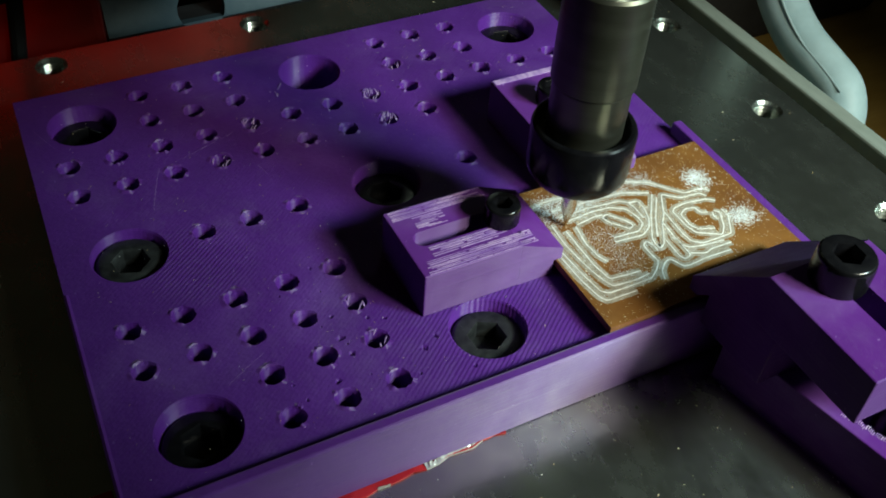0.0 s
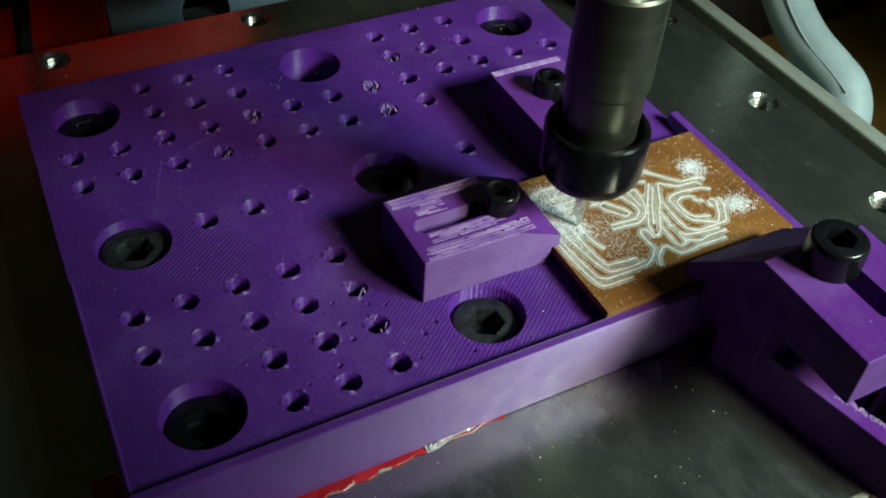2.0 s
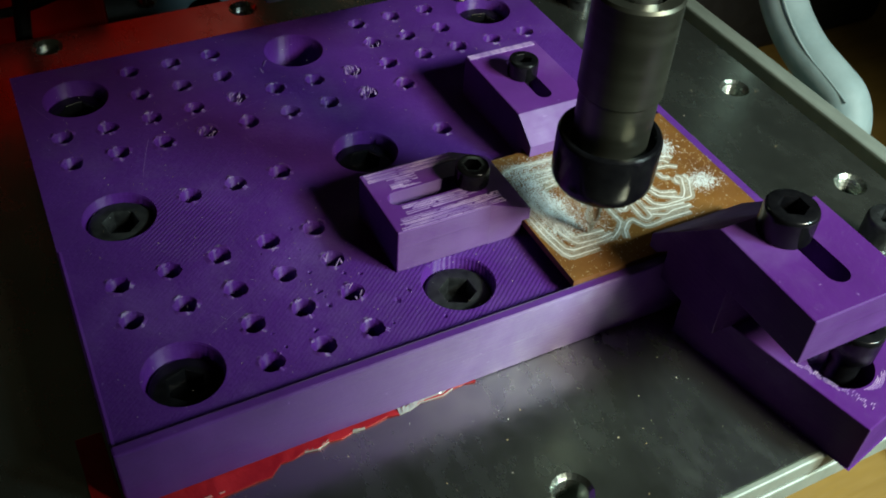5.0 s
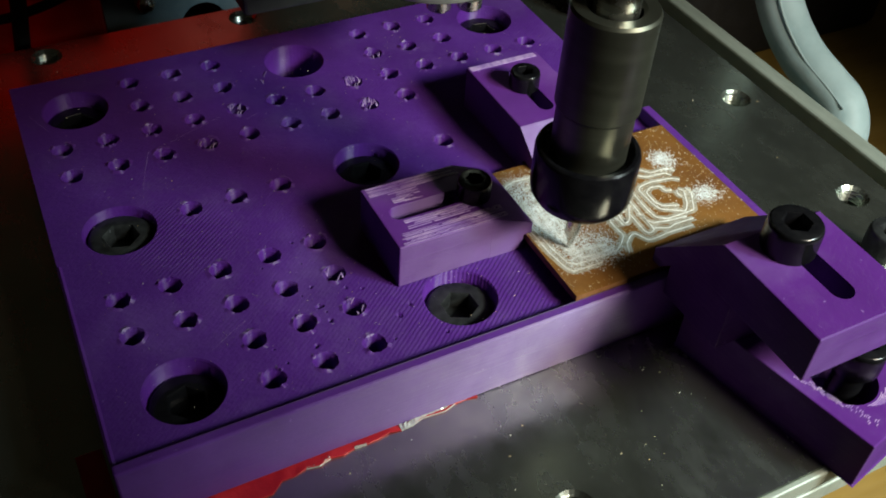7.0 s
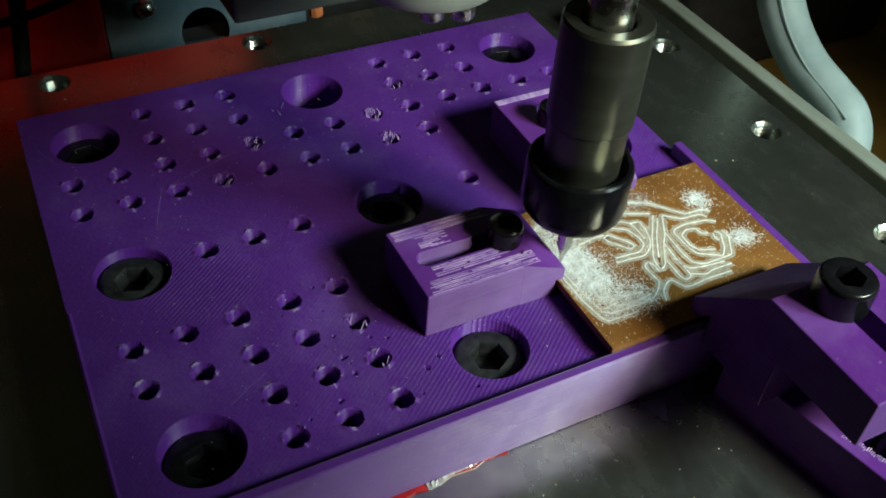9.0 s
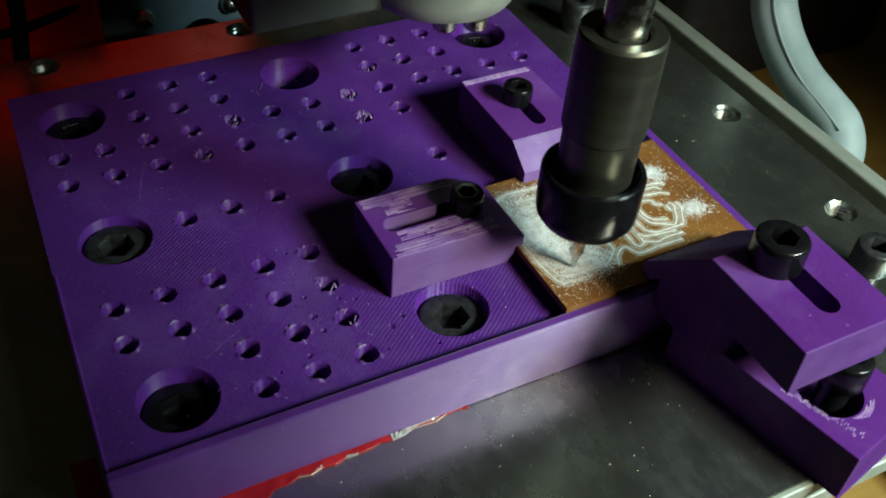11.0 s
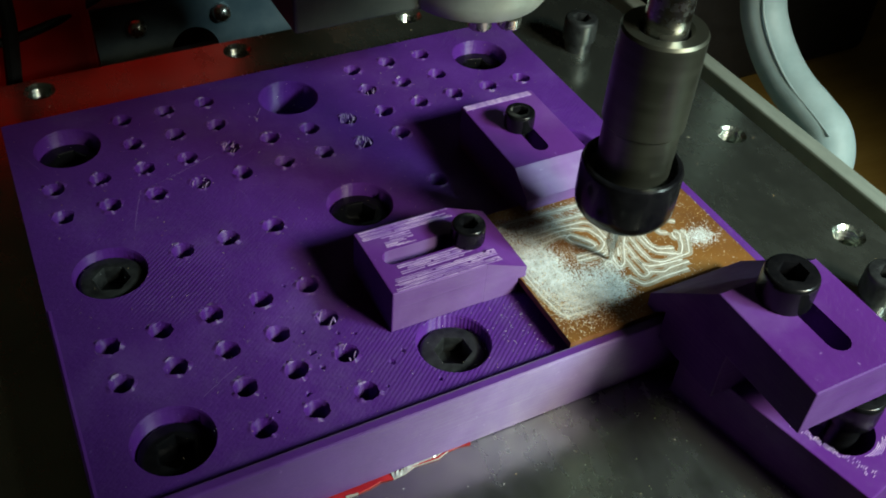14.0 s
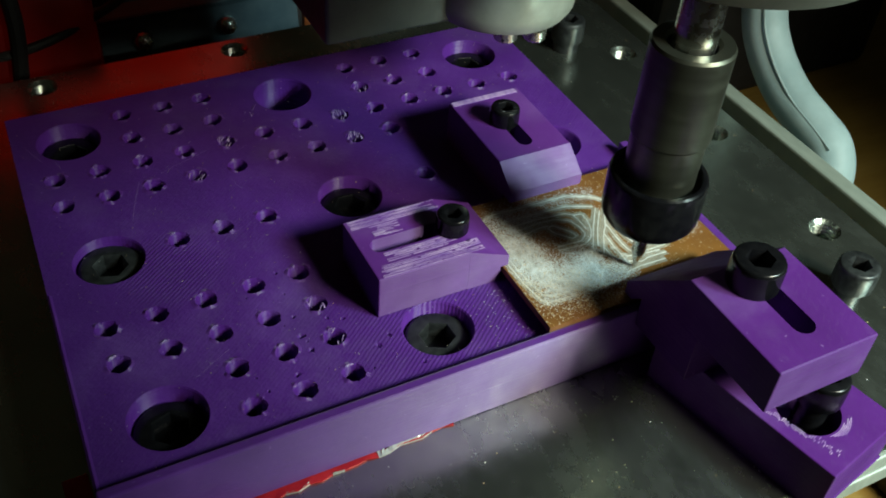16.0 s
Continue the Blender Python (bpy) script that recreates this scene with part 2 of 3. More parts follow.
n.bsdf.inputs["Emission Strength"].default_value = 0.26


# ---- building tools: everything below is drawn in millimetres ----
MM = 0.001


def finish(bm, smooth=None):
    bmesh.ops.remove_doubles(bm, verts=bm.verts, dist=1e-4)
    bmesh.ops.recalc_face_normals(bm, faces=bm.faces)
    if smooth is not None:
        limit = radians(smooth)
        for f in bm.faces:
            f.smooth = True
        for e in bm.edges:
            e.smooth = len(e.link_faces) == 2 and e.calc_face_angle(4.0) < limit
    bmesh.ops.scale(bm, vec=(MM, MM, MM), verts=bm.verts)


def part(name, bm, mat, parent=None, label="", smooth=None, place=None):
    """Links a bmesh drawn in millimetres as one mesh object."""
    finish(bm, smooth)
    me = bpy.data.meshes.new(name)
    bm.to_mesh(me)
    bm.free()
    me.materials.append(mat)
    ob = new(name, me)
    ob.parent = parent
    if place is not None:
        ob.matrix_basis = place
    if label:
        ob["label"] = label
    return ob


def mm_pose(x, y, z, rx=0, ry=0, rz=0):
    return pose(x * MM, y * MM, z * MM, rx, ry, rz)


def thing(name, label, category, group="", place=None):
    ob = new(name)
    ob.empty_display_size = 0.005
    if place is not None:
        ob.matrix_basis = place
    return tagged(ob, label, category, group)


def box(x0, x1, y0, y1, z0, z1, bevel=0.0, bm=None):
    bm = bm or bmesh.new()
    made = bmesh.ops.create_cube(bm, size=1)["verts"]
    bmesh.ops.transform(bm, verts=made, matrix=Matrix.Translation(((x0 + x1) / 2, (y0 + y1) / 2, (z0 + z1) / 2)) @ Matrix.Diagonal((x1 - x0, y1 - y0, z1 - z0, 1)))
    if bevel:
        edges = list({e for v in made for e in v.link_edges})
        bmesh.ops.bevel(bm, geom=edges, offset=bevel, segments=2, profile=0.5, affect="EDGES")
    return bm


def lathe(profile, n=48, bm=None, centre=(0, 0), knurl=0.0):
    """Turns (radius, height) pairs about the z axis."""
    bm = bm or bmesh.new()
    rings = []
    for r, z in profile:
        if r < 1e-6:
            rings.append([bm.verts.new((centre[0], centre[1], z))] * n)
            continue
        rings.append([bm.verts.new((centre[0] + r * math.cos(2 * math.pi * k / n), centre[1] + r * math.sin(2 * math.pi * k / n), z)) for k in range(n)])
    for a, b in zip(rings, rings[1:]):
        for k in range(n):
            vs = []
            for v in (a[k], a[(k + 1) % n], b[(k + 1) % n], b[k]):
                if v not in vs:
                    vs.append(v)
            if len(vs) > 2:
                bm.faces.new(vs)
    return bm


def circle(x, y, r, n=24, start=0.0):
    return [(x + r * math.cos(start + 2 * math.pi * k / n), y + r * math.sin(start + 2 * math.pi * k / n)) for k in range(n)]


def slot(x, y, length, r, turn=0.0, n=8):
    """The outline of a round-ended slot centred on x, y."""
    pts = []
    for side in (1, -1):
        for k in range(n + 1):
            a = -math.pi / 2 + math.pi * k / n + (0 if side > 0 else math.pi)
            pts.append((side * length / 2 + r * math.cos(a), r * math.sin(a)))
    c, s = math.cos(radians(turn)), math.sin(radians(turn))
    return [(x + c * u - s * v, y + s * u + c * v) for u, v in pts]


def loop(bm, pts, z):
    vs = [bm.verts.new((x, y, z)) for x, y in pts]
    return vs, [bm.edges.new((a, b)) for a, b in zip(vs, vs[1:] + vs[:1])]


def walls(bm, a, b):
    n = len(a)
    for k in range(n):
        bm.faces.new((a[k], a[(k + 1) % n], b[(k + 1) % n], b[k]))


def slab(outline, holes, z0, z1):
    """A plate with an outline and holes. A hole is a list of (points, z) rings from the top down; its last ring is closed
    when it ends above the bottom."""
    bm = bmesh.new()
    top, edges = loop(bm, outline, z1)
    low, low_edges = loop(bm, outline, z0)
    through_edges = list(low_edges)
    for rings in holes:
        loops = [loop(bm, pts, z) for pts, z in rings]
        edges += loops[0][1]
        for (a, _), (b, _) in zip(loops, loops[1:]):
            walls(bm, a, b)
        if rings[-1][1] > z0 + 1e-3:
            bm.faces.new(loops[-1][0])
        else:
            through_edges += loops[-1][1]
    bmesh.ops.triangle_fill(bm, use_beauty=True, use_dissolve=False, edges=edges)
    bmesh.ops.triangle_fill(bm, use_beauty=True, use_dissolve=False, edges=through_edges)
    walls(bm, low, top)
    return bm


def ease(bm, off, joint=(0, 1e9)):
    """Rounds the outer sharp edges of a slab: its corners and its outlines, not its holes, nor its joint face."""
    xs, ys = [v.co.x for v in bm.verts], [v.co.y for v in bm.verts]
    lim = (min(xs), max(xs)), (min(ys), max(ys))
    corner = lambda v: min(abs(v.co.x - a) for a in lim[0]) < 1e-4 and min(abs(v.co.y - a) for a in lim[1]) < 1e-4
    same = lambda e, k: abs(e.verts[0].co[k] - e.verts[1].co[k]) < 1e-4
    edges = [e for e in bm.edges if corner(e.verts[0]) and corner(e.verts[1]) and same(e, 0) + same(e, 1) + same(e, 2) == 2]
    edges = [e for e in edges if any(abs(v.co[joint[0]] - joint[1]) > 1e-4 for v in e.verts)]
    bmesh.ops.bevel(bm, geom=edges, offset=off, segments=2, profile=0.5, affect="EDGES")
    return bm


def prism(profile, axis, lo, hi):
    """Extrudes a closed (u, z) profile along x (axis 'x': u is y) or along y (axis 'y': u is x)."""
    bm = bmesh.new()
    at = (lambda u, z, w: (w, u, z)) if axis == "x" else (lambda u, z, w: (u, w, z))
    a = [bm.verts.new(at(u, z, lo)) for u, z in profile]
    b = [bm.verts.new(at(u, z, hi)) for u, z in profile]
    bm.faces.new(a)
    bm.faces.new(b)
    walls(bm, a, b)
    return bm


def cap_head(r, h, hex_r, hex_deep, knurled=True, n=48):
    """A socket cap screw's head from z 0 to h, with a hexagonal socket."""
    bm = bmesh.new()
    side = []
    for k in range(n):
        side.append(r - (0.035 * r if knurled and k % 2 else 0.0))
    def ring(f, z):
        return [bm.verts.new((f(k) * math.cos(2 * math.pi * k / n), f(k) * math.sin(2 * math.pi * k / n), z)) for k in range(n)]
    rings = [ring(lambda k: r * 0.96, 0), ring(lambda k: side[k], 0.05 * h), ring(lambda k: side[k], 0.80 * h), ring(lambda k: r * 0.985, 0.84 * h), ring(lambda k: r * 0.965, 0.93 * h), ring(lambda k: r * 0.92, 0.98 * h), ring(lambda k: r * 0.87, h)]
    for a, b in zip(rings, rings[1:]):
        walls(bm, a, b)
    bm.faces.new(rings[0])
    outer = [bm.edges.get((a, b)) for a, b in zip(rings[-1], rings[-1][1:] + rings[-1][:1])]
    hx, hx_edges = loop(bm, circle(0, 0, hex_r * 1.08, 6, 0.3), h)
    bmesh.ops.triangle_fill(bm, use_beauty=True, edges=outer + hx_edges)
    h2, _ = loop(bm, circle(0, 0, hex_r, 6, 0.3), h - 0.06 * r)
    h3, _ = loop(bm, circle(0, 0, hex_r, 6, 0.3), h - hex_deep)
    walls(bm, hx, h2)
    walls(bm, h2, h3)
    bm.faces.new(h3)
    return bm


ON_BED = []      # things that ride on the sliding bed
ON_HEAD = []     # things that ride on the spindle carriage


def rides(ob, group=None):
    (ON_BED if group is None else group).append(ob)
    return ob


def cap_screw(name, label, x, y, z, r, h, mat, shank_r, shank, turn=0.0, group="", lean=(0, 0)):
    ob = thing(name, label, "screw", group, mm_pose(x, y, z, lean[0], lean[1], turn))
    part("head", cap_head(r, h, r * 0.52, h * 0.55), mat, ob, "", 35)
    part("shank", lathe([(0, -shank), (shank_r, -shank), (shank_r, 0.02), (0, 0.02)], 24), mat, ob, "", 35)
    return rides(ob)


# ---- setting: table, dark surroundings ----
table = part("ground", box(-700, 900, -500, 900, -105, -75, 1.0), WOOD)
tagged(table, "warm brown wooden table top under the machine", "table", kind="structure")
# Unseen low walls, added to enclose the table; warm for the bed to reflect.
back_wall = part("wall_north", box(-700, 900, 880, 900, -75, 260), ROOM)
tagged(back_wall, "dim warm wall behind the machine", "wall", kind="structure")
side_wall = part("wall_east", box(880, 900, -500, 880, -75, 260), ROOM)
tagged(side_wall, "dim warm wall beside the machine", "wall", kind="structure")
west_wall = part("wall_west", box(-700, -680, -500, 880, -75, 260), ROOM)
tagged(west_wall, "dim warm wall beside the machine", "wall", kind="structure")
south_wall = part("wall_south", box(-680, 880, -500, -480, -75, 260), ROOM)
tagged(south_wall, "dim warm wall in front of the machine", "wall", kind="structure")

# ---- the sliding bed ----
BED_Z = -13.0
bed = thing("machine_bed", "milled aluminium machine bed with rows of tapped holes", "machine bed")
holes = []
for i in range(-1, 4):
    for j in range(-1, 4):
        x, y = 5.6 + 55.4 * i, -24.8 + 45 * j
        if -10 < x < 128 and -40 < y < 77:
            continue
        rings = [(circle(x, y, 4.1, 24), BED_Z), (circle(x, y, 3.5, 24), BED_Z - 0.6)]
        for k in range(8):
            rings.append((circle(x, y, 3.5 if k % 2 else 3.15, 24), BED_Z - 0.9 - 0.55 * k))
        rings.append((circle(x, y, 3.3, 24), BED_Z - 9))
        holes.append(rings)
part("bed_plate", slab([(-62, -82), (181.4, -82), (181.4, 116), (-62, 116)], holes, BED_Z - 10, BED_Z), BED, bed)
part("edge_strip", box(-62, 181.4, -83.4, -81.99, BED_Z - 4.6, BED_Z - 0.3, 0.4), RAIL, bed, "pale machined edge")
part("edge_strip", box(-62, 181.4, -83.8, -81.99, BED_Z - 9.8, BED_Z - 5.0, 0.4), RAIL, bed, "pale machined lower edge")
part("under_plate", box(-60, 178, -72, 112, BED_Z - 26, BED_Z - 10.02, 0.5), RUBBER, bed, "dark underside carriage")
rides(bed)

# ---- violet fixture plate ----
fixture = thing("fixture_plate", "violet 3D-printed fixture plate with a grid of small holes", "fixture plate", place=mm_pose(0, 0, BED_Z))
LIFT = mm_pose(0, 0, -BED_Z)
BIG = [(5, -26), (5, 19.3), (5.8, 64), (60, -26), (60, 19.3), (60, 64.3), (115, 64), (115, 19.3)]
GRID = [(i, 0) for i in range(5)] + [(i, -1) for i in range(5)] + [(i, -2) for i in (2, 3, 4)] + [(i, -3) for i in (2, 3, 4)]
GRID += [(i, 2) for i in (2, 3, 4)] + [(i, 4) for i in range(9)] + [(i, 5) for i in range(9)] + [(i, 6) for i in (2, 3, 4)] + [(i, 7) for i in (2, 3, 4)]
GRID += [(i, 6) for i in (8, 9, 10)] + [(i, 7) for i in (8, 9, 10)] + [(i, 5) for i in (9, 10, 11, 12)] + [(8, 2)]
rng = random.Random(4)


def rough_circle(x, y, r, n, wobble):
    return [(x + (r + rng.uniform(-wobble, wobble)) * math.cos(2 * math.pi * k / n), y + (r + rng.uniform(-wobble, wobble)) * math.sin(2 * math.pi * k / n)) for k in range(n)]


holes = []
for x, y in BIG:
    holes.append([(circle(x, y, 7.5, 40), 0), (circle(x, y, 7.2, 40), -0.3), (circle(x, y, 7.2, 40), -9.5)])
for i, j in GRID:
    x, y = 10 * i + rng.uniform(-0.15, 0.15), 10 * j + rng.uniform(-0.15, 0.15)
    holes.append([(rough_circle(x, y, 2.35, 20, 0.22), 0), (rough_circle(x, y, 2.15, 20, 0.12), -0.3), (rough_circle(x, y, 1.9, 20, 0.18), -0.8), (circle(x, y, 1.9, 20), BED_Z + 0.02)])
placed = [(10.0 * i, 10.0 * j, 3.2) for i, j in GRID] + [(x, y, 8.8) for x, y in BIG]
for _ in range(44):
    x, y, r = rng.uniform(22, 58), rng.uniform(-34, 2), rng.choice((0.25, 0.35, 0.5, 0.7))
    if all(math.hypot(x - a, y - b) > c + r for a, b, c in placed) and not (48 < x and y > -21):
        placed.append((x, y, 1.2))
        holes.append([(rough_circle(x, y, r, 9, 0.5 * r), 0), (circle(x, y, 0.5 * r, 9), -0.9)])
burrs = bmesh.new()
for i, j in GRID:
    first = rng.uniform(1.3, 2.2)
    for piece in range(rng.choice((2, 3, 3, 4))):
        last, high = first + rng.uniform(0.5, 1.5), rng.uniform(0.15, 0.55)
        rows = []
        for k in range(9):
            a = first + (last - first) * k / 8
            h = 0.01 + high * math.sin(math.pi * k / 8) * rng.uniform(0.3, 1.2)
            tuck = 2.2 - 0.3 * rng.random() * math.sin(math.pi * k / 8)
            rows.append([burrs.verts.new((10 * i + q * math.cos(a), 10 * j + q * math.sin(a), z)) for q, z in ((tuck, -0.15), (2.3, h), (2.55, 0.6 * h), (2.8 + 0.6 * rng.random(), -0.02))])
        for a, b in zip(rows, rows[1:]):
            for q in range(3):
                burrs.faces.new((a[q], b[q], b[q + 1], a[q + 1]))
        first = last + rng.uniform(0.2, 1.4)
swarf = bmesh.new()
for x, y, strands in ((70, 50, 16), (70, 40, 12), (40, 50, 8), (30, 40, 7), (40, -10, 4), (40, -20, 3), (50, 60, 5), (80, 60, 5)):
    for _ in range(strands):
        a, turn, run = rng.uniform(0, 6.3), rng.uniform(-0.5, 0.5) + 1.2, rng.uniform(0.8, 2.6)
        px, py, pz = x + 1.6 * math.cos(a), y + 1.6 * math.sin(a), rng.uniform(-0.5, 0.1)
        pts = [Vector((px + run * u * math.cos(turn) - 0.5 * run * math.cos(turn), py + run * u * math.sin(turn) - 0.5 * run * math.sin(turn), pz + 0.7 * u * (1.3 - u))) for u in (0, 0.33, 0.66, 1)]
        side = Vector((-math.sin(turn), math.cos(turn), 0)) * rng.uniform(0.06, 0.16)
        rows = [[swarf.verts.new(p + side), swarf.verts.new(p - side), swarf.verts.new(p - Vector((0, 0, 0.15)))] for p in pts]
        for p, q in zip(rows, rows[1:]):
            walls(swarf, p, q)
        swarf.faces.new(rows[0])
        swarf.faces.new(rows[-1])
PLATE = [(-10.4, -40.0), (129.6, -40.0), (129.6, 78), (-6.6, 78)]
printed = part("plate", slab(PLATE, holes, BED_Z + 0.02, 0), VIOLET, fixture, "violet plate with countersunk screw pockets", None, LIFT)
for face in printed.data.polygons:
    face.use_smooth = abs(face.normal.z) < 0.5
part("front_rim", box(-10.4, 130.4, -40.3, -38.02, BED_Z + 0.03, 2.6, 0.45), VIOLET_CLAMP, fixture, "raised front lip", place=LIFT)
part("side_rim", box(128.2, 130.5, -37.98, 9.5, BED_Z + 0.03, 3.1, 0.35), VIOLET_CLAMP, fixture, "raised lip along the board", place=LIFT)
tagged(part("burr", burrs, VIOLET_CLAMP, fixture, "ragged raised burrs round the small holes", 60, LIFT), kind="stuff")
tagged(part("swarf", swarf, SCUFF_GLOSS, fixture, "torn pale plastic threads in the drilled holes", None, LIFT), kind="stuff")
rim = prism([(-10.45, BED_Z + 0.04), (-10.45, 0.2), (-10.0, 0.5), (-9.5, 0.2), (-9.5, BED_Z + 0.04)], "y", -38.3, 13.0)
for v in rim.verts:
    v.co.x += (v.co.y + 38.3) * 0.0322
part("low_rim", rim, VIOLET_CLAMP, fixture, "thin raised edge", place=LIFT)
rides(fixture)

for k, (x, y) in enumerate(BIG):
    if k in (5, 7):
        continue
    cap_screw("socket_cap_screw", "black socket cap screw sunk in the violet plate" if k != 1 else "worn grey socket cap screw sunk in the violet plate", x, y, -9.48, 6.85, (6.2, 7.9, 6.0, 7.2, 6.8, 0, 6.2)[k], WORN_STEEL if k in (1, 3) else BLACK_STEEL, 4.0, 1.3, 25 * k, "plate screws")

# ---- copper-clad board ----
BOARD_Z = 3.6
X0, X1, Y0, Y1 = 78.8, 127.9, -38.0, 1.2
board = thing("circuit_board", "copper-clad circuit board being engraved, dusted with white chips", "circuit board", place=mm_pose(0, 0, 2.0))
DROP = mm_pose(0, 0, -2.0)
part("substrate", box(X0, X1, Y0, Y1, 2.0, BOARD_Z - 0.06), SUBSTRATE, board, "brown phenolic core", place=DROP)
copper = part("copper_face", box(X0 + 0.05, X1 - 0.05, Y0 + 0.05, Y1 - 0.05, BOARD_Z - 0.058, BOARD_Z), COPPER, board, "brown copper skin", place=DROP)
rides(board)
packer = part("spoil_board", box(X0 + 2.6, X1 - 0.4, Y0 + 1.5, Y1 - 0.5, 0.01, 1.99, 0.2), SUBSTRATE)
tagged(packer, "brown packing board under the copper-clad board", "packing board")
rides(packer)


def ribbon(bm, pts, width, z0, z1):
    """A milled line: a low strip along pts with mitred corners."""
    n = len(pts)
    sides = []
    for k in range(n):
        a, b = Vector(pts[max(k - 1, 0)]), Vector(pts[min(k + 1, n - 1)])
        d = (b - a).normalized()
        out = Vector((-d.y, d.x))
        p = Vector(pts[k])
        sides.append((p + out * width / 2, p - out * width / 2))
    rows = [[bm.verts.new((*s[0], z0)), bm.verts.new((*s[0], z1)), bm.verts.new((*s[1], z1)), bm.verts.new((*s[1], z0))] for s in sides]
    for a, b in zip(rows, rows[1:]):
        for k in range(3):
            bm.faces.new((a[k], a[k + 1], b[k + 1], b[k]))
    bm.faces.new(rows[0])
    bm.faces.new(rows[-1])


def rounded(pts, r=0.8):
    out = [Vector(pts[0])]
    for a, p, b in zip(pts, pts[1:], pts[2:]):
        a, p, b = Vector(a), Vector(p), Vector(b)
        u, v = (a - p), (b - p)
        ru, rv = min(r, u.length / 2), min(r, v.length / 2)
        s, e = p + u.normalized() * ru, p + v.normalized() * rv
        for k in range(5):
            t = k / 4
            out.append((1 - t) ** 2 * s + 2 * t * (1 - t) * p + t * t * e)
    out.append(Vector(pts[-1]))
    return [tuple(p) for p in out]


OUTER_LINES = [
    [(84.7, -3.2), (82.2, -4.0), (80.2, -7.0), (80.1, -10.8), (80.0, -17.2), (80.3, -25.2), (81.1, -30.6), (82.0, -32.0), (88.8, -32.1)],
    [(82.0, -11.6), (80.9, -16.2), (81.5, -24.9), (82.2, -29.5), (83.5, -30.5), (89.2, -30.6), (93.4, -30.5), (95.4, -29.2), (97.3, -27.3), (97.1, -24.7), (97.1, -22.4), (98.3, -21.5), (99.1, -22.8), (99.0, -24.8)],
    [(83.2, -9.8), (82.7, -16.1), (83.4, -23.1), (84.2, -26.9), (85.2, -29.3), (90.5, -29.7), (93.6, -29.3)],
    [(85.0, -12.5), (84.9, -17.5), (84.9, -22.9), (85.6, -27.4), (89.1, -27.8), (92.5, -28.0)],
    [(87.6, -12.2), (86.7, -17.4), (87.0, -21.1), (88.0, -23.3)],
]
TOP_LINES = [
    [(84.7, -3.2), (91.6, -3.6), (104.1, -3.9), (109.7, -6.8), (111.5, -9.1), (114.7, -12.6), (119.3, -12.8), (120.2, -14.2)],
    [(85.3, -6.3), (90.5, -6.6), (101.9, -7.1), (107.7, -9.6)],
    [(86.0, -8.6), (92.2, -8.4), (100.5, -9.2), (101.8, -10.5), (103.9, -10.7), (103.8, -13.4), (102.8, -16.4), (101.4, -18.4), (99.0, -19.8), (92.5, -19.2)],
    [(86.4, -10.2), (93.5, -9.7), (97.3, -10.1), (100.1, -11.8), (101.0, -14.6), (100.9, -17.0), (98.8, -18.5), (93.0, -18.1)],
    [(88.1, -11.9), (92.5, -11.2), (94.6, -11.4)],
    [(94.1, -12.1), (95.4, -11.5), (98.1, -14.8), (98.8, -16.6), (97.5, -17.2), (94.5, -13.7), (94.1, -12.1)],
    [(101.8, -10.5), (102.1, -12.2), (102.0, -15.6)],
]
MIDDLE_LINES = [
    [(108.0, -10.2), (104.0, -15.4), (100.0, -21.4), (99.6, -23.5), (99.9, -24.5), (101.4, -23.6), (104.6, -18.6), (106.5, -16.5), (109.8, -11.0), (112.9, -13.5), (117.7, -13.9), (118.5, -15.3)],
    [(108.3, -11.4), (104.3, -16.6), (101.3, -21.4)],
    [(107.0, -15.8), (106.6, -22.4), (106.9, -25.3), (108.9, -26.7), (113.3, -26.7), (116.0, -26.7), (119.0, -22.0), (118.8, -19.9)],
    [(104.8, -18.3), (104.3, -24.9), (105.3, -26.5), (108.1, -27.2), (113.3, -27.7)],
    [(102.3, -22.4), (102.1, -27.9), (102.7, -29.0), (104.4, -28.4), (104.5, -24.2), (104.0, -22.7)],
]
RIGHT_LINES = [
    [(119.4, -17.2), (117.9, -16.0), (112.7, -15.3), (109.9, -15.6), (108.7, -16.5), (108.8, -21.4), (109.4, -23.6), (114.1, -26.3), (115.9, -24.5), (117.9, -20.5), (117.0, -19.6)],
    [(115.6, -19.5), (114.0, -19.0), (113.9, -17.2), (111.7, -16.8), (109.8, -17.8), (109.6, -21.3), (110.6, -23.0), (113.9, -24.1)],
    [(116.5, -19.9), (115.9, -21.1), (116.2, -22.2)],
    [(104.7, -28.0), (107.6, -29.3), (109.3, -28.7), (114.3, -28.8)],
    [(95.5, -31.9), (96.4, -29.7), (98.4, -28.0), (99.8, -27.6), (101.2, -30.5), (102.6, -30.7), (106.8, -30.3), (112.9, -30.5)],
]
ALL_LINES = OUTER_LINES + TOP_LINES + MIDDLE_LINES + RIGHT_LINES
for pts in ALL_LINES:
    bm = bmesh.new()
    ribbon(bm, rounded(pts, 0.6), 1.7, BOARD_Z - 0.04, BOARD_Z + 0.012 + rng.uniform(0.0, 0.006))
    part("milled_track", bm, TRACE, copper)
for pts in ALL_LINES:
    bm = bmesh.new()
    ribbon(bm, rounded(pts, 0.6), 0.25, BOARD_Z - 0.04, BOARD_Z + 0.08)
    part("engraved_line", bm, GROOVE, copper)


# dust and chips, thrown up along the cut lines
def flakes(count, spot, size, seed):
    r = random.Random(seed)
    bm = bmesh.new()
    for _ in range(count):
        x, y, z = spot(r)
        s = size * r.uniform(0.5, 1.5)
        ax = Matrix.Rotation(r.uniform(0, 6.3), 3, "Z") @ Matrix.Rotation(r.uniform(-0.6, 0.6), 3, "X")
